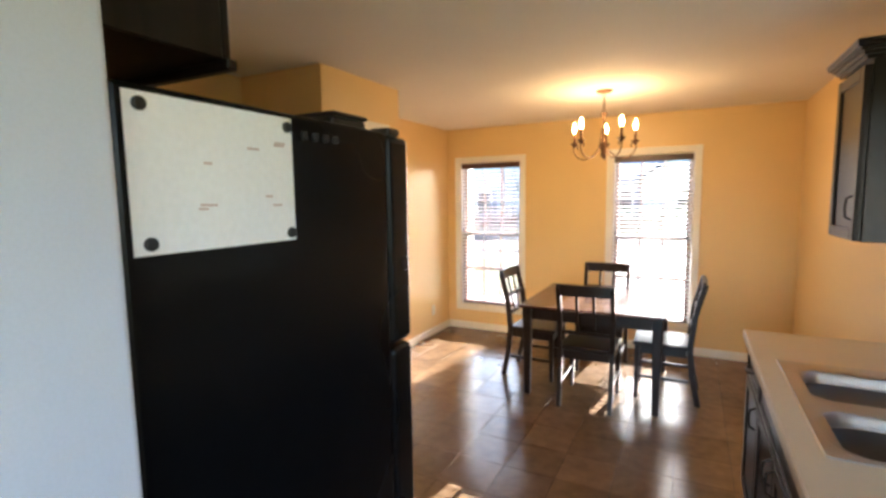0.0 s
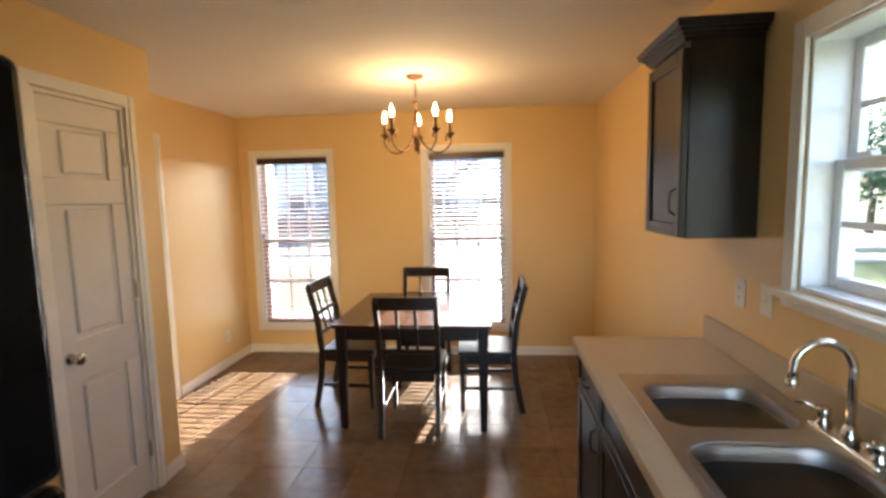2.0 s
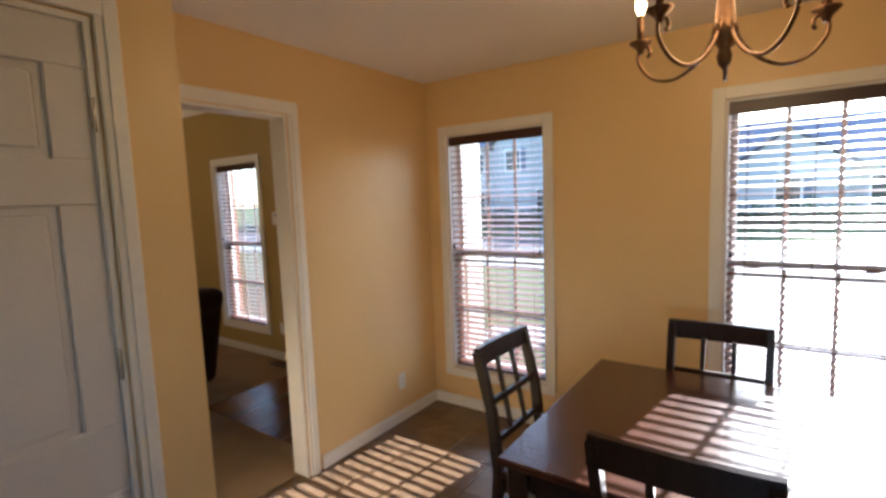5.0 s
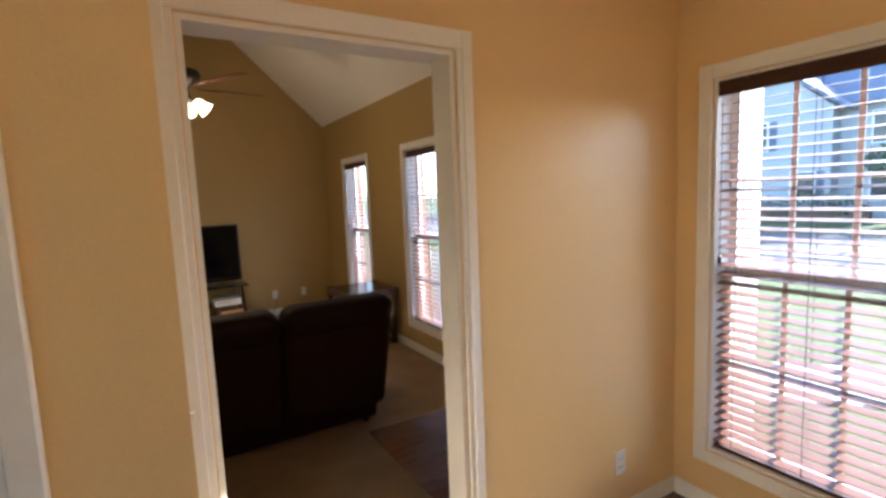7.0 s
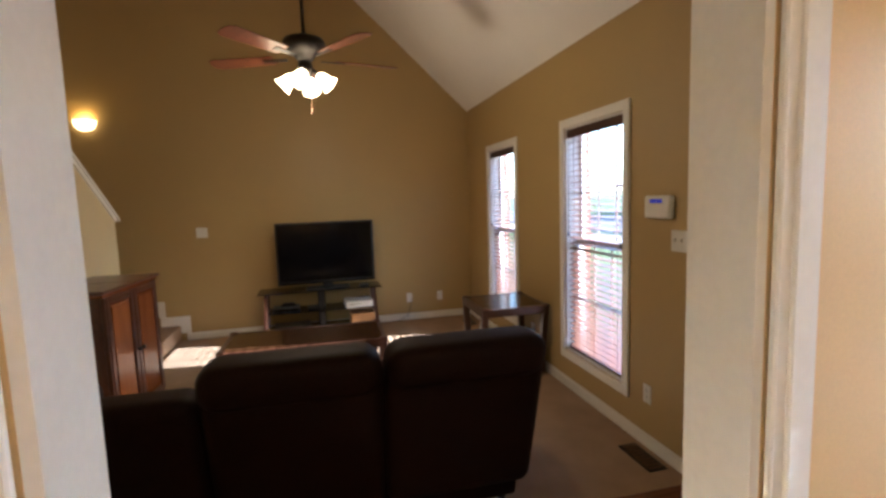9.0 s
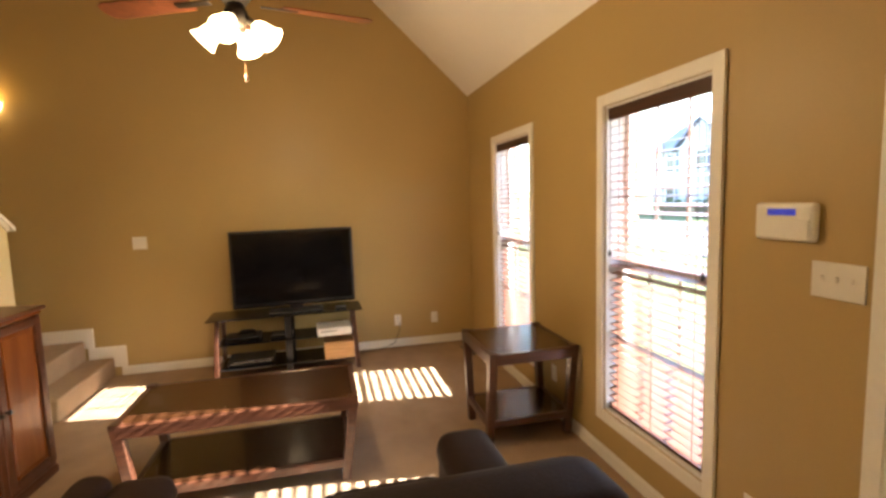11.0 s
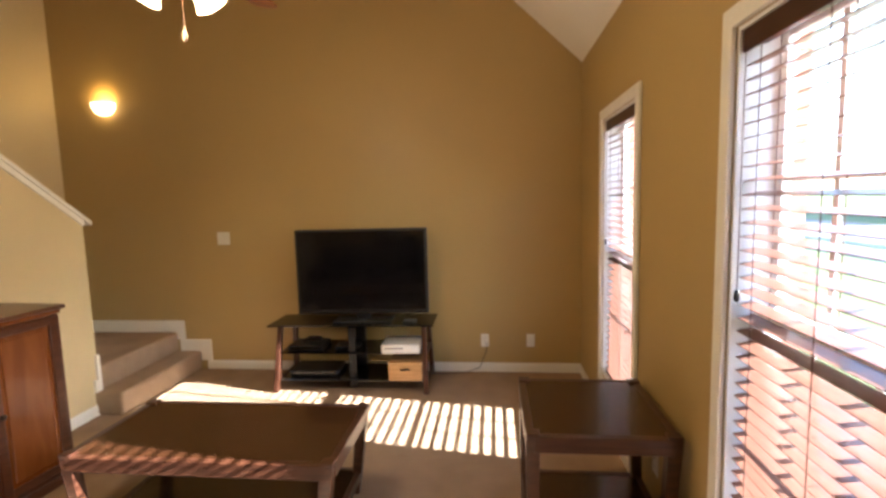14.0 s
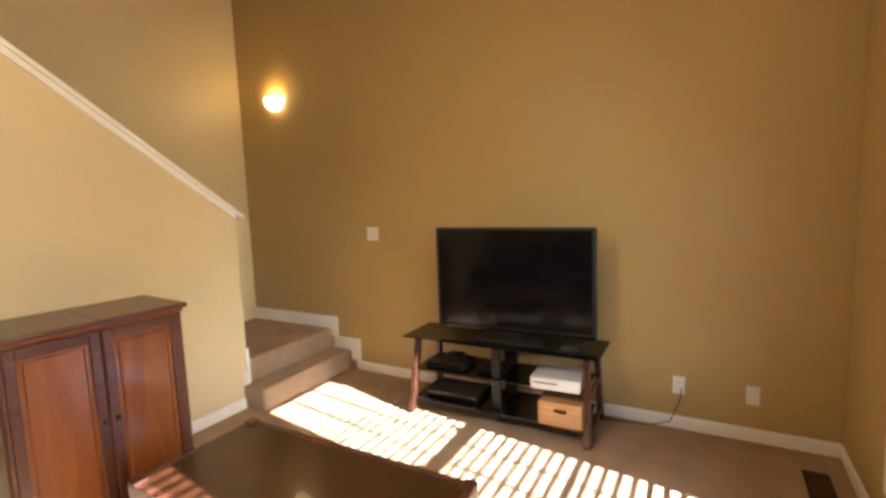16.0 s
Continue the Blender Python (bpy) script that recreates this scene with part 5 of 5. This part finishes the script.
def house(at, rz, w, d, h, rise, wins, label):
    ob = thing("house", at, label, "house", rz, group="houses across the street")
    part("wall", bx(-w / 2, w / 2, 0, d, 0, h), SIDING, ob)
    part("roof", prism([(-0.4, h - 0.05), (d / 2, h + rise), (d + 0.4, h - 0.05), (d + 0.4, h - 0.25), (d / 2, h + rise - 0.25), (-0.4, h - 0.25)], "x", -w / 2 - 0.4, w / 2 + 0.4), ROOF, ob)
    gb = prism([(-2.6, h - 0.3), (0, h + rise * 0.62), (2.6, h - 0.3)], "y", -0.9, d / 2)
    part("gable", gb, SIDING, ob)
    for s in (-1, 1):
        part("gable_roof", prism([(0, h + rise * 0.62 + 0.02), (s * 3.0, h - 0.38), (s * 3.0, h - 0.18), (0, h + rise * 0.62 + 0.22)], "y", -1.2, d / 2), ROOF, ob)
    part("gable_wall", bx(-2.4, 2.4, -0.88, 0, 0, h), SIDING, ob)
    for x, z in wins:
        y = -0.88 if abs(x) < 2.2 else 0
        wn = part("window", bx(x - 0.5, x + 0.5, y - 0.03, y - 0.001, z - 0.7, z + 0.7), HOUSEGLASS, ob)
        fr_ = ring(bmesh.new(), x - 0.58, x + 0.58, y - 0.07, y - 0.031, z - 0.78, z + 0.78, 0.08)
        part("frame", fr_, VINYL, wn)
        part("shutter", bx(x + 0.62, x + 0.95, y - 0.05, y - 0.001, z - 0.75, z + 0.75), ROOF, wn)
    return ob


house((-14, 33, GZ), 0, 12, 9, 5.6, 3.2, [(-4.2, 1.6), (-4.2, 4.3), (4.2, 1.6), (4.2, 4.3), (-1.0, 4.3), (1.2, 1.6)], "pale two-storey house with grey roof across the street")
house((0.0, 33, GZ), 0, 10, 8, 3.1, 2.6, [(-3.6, 1.6), (3.7, 1.6), (0, 1.6)], "pale single-storey house with a front gable across the street")
house((-34, 33, GZ), 0, 13, 9, 5.4, 3.0, [(-4.4, 1.6), (-4.4, 4.2), (4.4, 1.6), (4.4, 4.2), (0, 4.2)], "pale two-storey house with dark roof down the street")


def leaves(bm, c, r, n, size, rnd):
    for _ in range(n):
        v = Vector((rnd.gauss(0, 1), rnd.gauss(0, 1), rnd.gauss(0, 0.8))).normalized() * r * rnd.uniform(0.45, 1.05)
        p = Vector(c) + v
        a = Vector((rnd.uniform(-1, 1), rnd.uniform(-1, 1), rnd.uniform(-0.5, 0.5))).normalized()
        b = a.orthogonal().normalized()
        s = size * rnd.uniform(0.6, 1.3)
        bm.faces.new([bm.verts.new(p + a * s), bm.verts.new(p + b * s * 0.5), bm.verts.new(p - a * s), bm.verts.new(p - b * s * 0.5)])


def tree(at, h, r, seed, label, size=0.10, n=420):
    rnd = random.Random(seed)
    ob = thing("tree", at, label, "tree", rnd.uniform(0, 360), group="trees outside")
    part("trunk", tube(bmesh.new(), [(0, 0, -0.1), (0.05, 0.03, h * 0.25), (0.02, 0.1, h * 0.5), (0.1, 0.05, h * 0.8)], [h * 0.03, h * 0.024, h * 0.016, h * 0.004], 9), BARK, ob)
    bm = bmesh.new()
    for k in range(16):
        a, z = rnd.uniform(0, 6.28), h * rnd.uniform(0.3, 0.85)
        R_ = r * rnd.uniform(0.35, 0.95) * (1.15 - 0.6 * z / h)
        tip = Vector((R_ * math.cos(a), R_ * math.sin(a), z + h * 0.13))
        part("limb", tube(bmesh.new(), [(0.03, 0.05, z * 0.8), tip * 0.55 + Vector((0, 0, z * 0.4)), tip], [h * 0.01, h * 0.006, h * 0.002], 6), BARK, ob)
        leaves(bm, tip, r * rnd.uniform(0.28, 0.46), n, size, rnd)
    part("crown", bm, LEAF, ob)
    return ob


for i, (x, y, h, r) in enumerate(((13, 11, 4.6, 2.3), (15, 14.5, 5.0, 2.5), (13.5, 17.5, 4.6, 2.3), (17, 19, 5.4, 2.7), (16, 23, 5.4, 2.7), (20, 25, 6.0, 3.0), (14, 8, 4.6, 2.3), (18, 10.5, 5.4, 2.7), (12, 27, 11, 3.6), (17, 5, 5.6, 2.8), (21, 15, 6.5, 3.2), (-7.5, 30.5, 6, 1.8), (-5, 46, 13, 4), (8, 44, 12, 4))):
    tree((x, y, GZ), h, r, 20 + i, "leafy green tree in full sun")


def hedge(at, l, seed):
    rnd = random.Random(seed)
    ob = thing("hedge", at, "low green hedge in front of the houses", "hedge", group="hedges")
    part("stem", bx(-l / 2, l / 2, -0.2, 0.2, 0, 0.7), BARK, ob)
    bm = bmesh.new()
    for k in range(int(l * 3)):
        leaves(bm, (-l / 2 + k / 3, rnd.uniform(-0.2, 0.2), rnd.uniform(0.5, 1.1)), 0.5, 60, 0.09, rnd)
    part("foliage", bm, HEDGEM, ob)


hedge((-14, 30.6, GZ), 9, 1)
hedge((0, 30.6, GZ), 8, 2)
hedge((-33, 31, GZ), 9, 3)
fn = thing("garden_fence", (22, 4, GZ), "weathered wooden board fence beyond the yard", "fence", 90)
for i in range(60):
    part("board", bx(-12 + i * 0.4, -12 + i * 0.4 + 0.37, 0, 0.02, 0.05, 1.8), FENCEW, fn)
for z in (0.4, 1.4):
    part("rail", bx(-12, 12, 0.021, 0.06, z, z + 0.09), FENCEW, fn)


# ---- pieces: bricks at the window edges, planks, tiles ----
brick_me = mesh_of("brick", bx(0, 0.195, 0, 0.006, 0, 0.057, 0.002), BRICK)
rev_me = mesh_of("brick", bx(0, 0.006, 0, 0.112, 0, 0.057, 0.002), BRICK)
for wi, (a, b) in enumerate(OPEN):
    z, k = ZB - 0.01, 0
    while z < ZT - 0.05:
        for x in (a - 0.01, b + 0.004):
            o = new("brick", rev_me); o.parent = ext; o.location = (x, YW + 0.106, z)
        z += 0.067
z, k = -0.0, 0
count = 0
while z < 0.30 and count < 160:
    x = XW + (0.1 if k % 2 else 0)
    while x < XE and count < 160:
        if not DOOR[0] - 0.2 < x < DOOR[1]:
            o = new("brick", brick_me); o.parent = ext; o.location = (x, YO, z); count += 1
        x += 0.205
    z += 0.067; k += 1

plank_me = mesh_of("plank", bx(0.0005, 0.0815, 0.0, 1.079, -0.008, 0.0, 0.0012), PLANK)
x = -3.95
while x + 0.082 < XL + 0.07:
    o = new("plank", plank_me); o.parent = foyer; o.location = (x, 4.66, 0)
    x += 0.083

TS = 0.305
tile_me = mesh_of("tile", bx(0.0012, TS - 0.0012, 0.0012, TS - 0.0012, -0.006, 0.0, 0.0012), TILE)
floor_ob = bpy.data.objects["floor"]
y = YW - TS
n = 0
while y > Y0 + 0.1:
    x = XE - TS
    while x > XL + 0.06 - TS:
        keep = not (x + TS < PX - 0.1 and PY0 < y < PY1 - TS) and not (x > 0.6 and y < 3.0) and not (x + TS < -0.5 and y + TS < 0.74)
        if keep:
            o = new("tile", tile_me); o.parent = floor_ob; o.location = (x, y, 0)
            n += 1
        x -= TS
    y -= TS
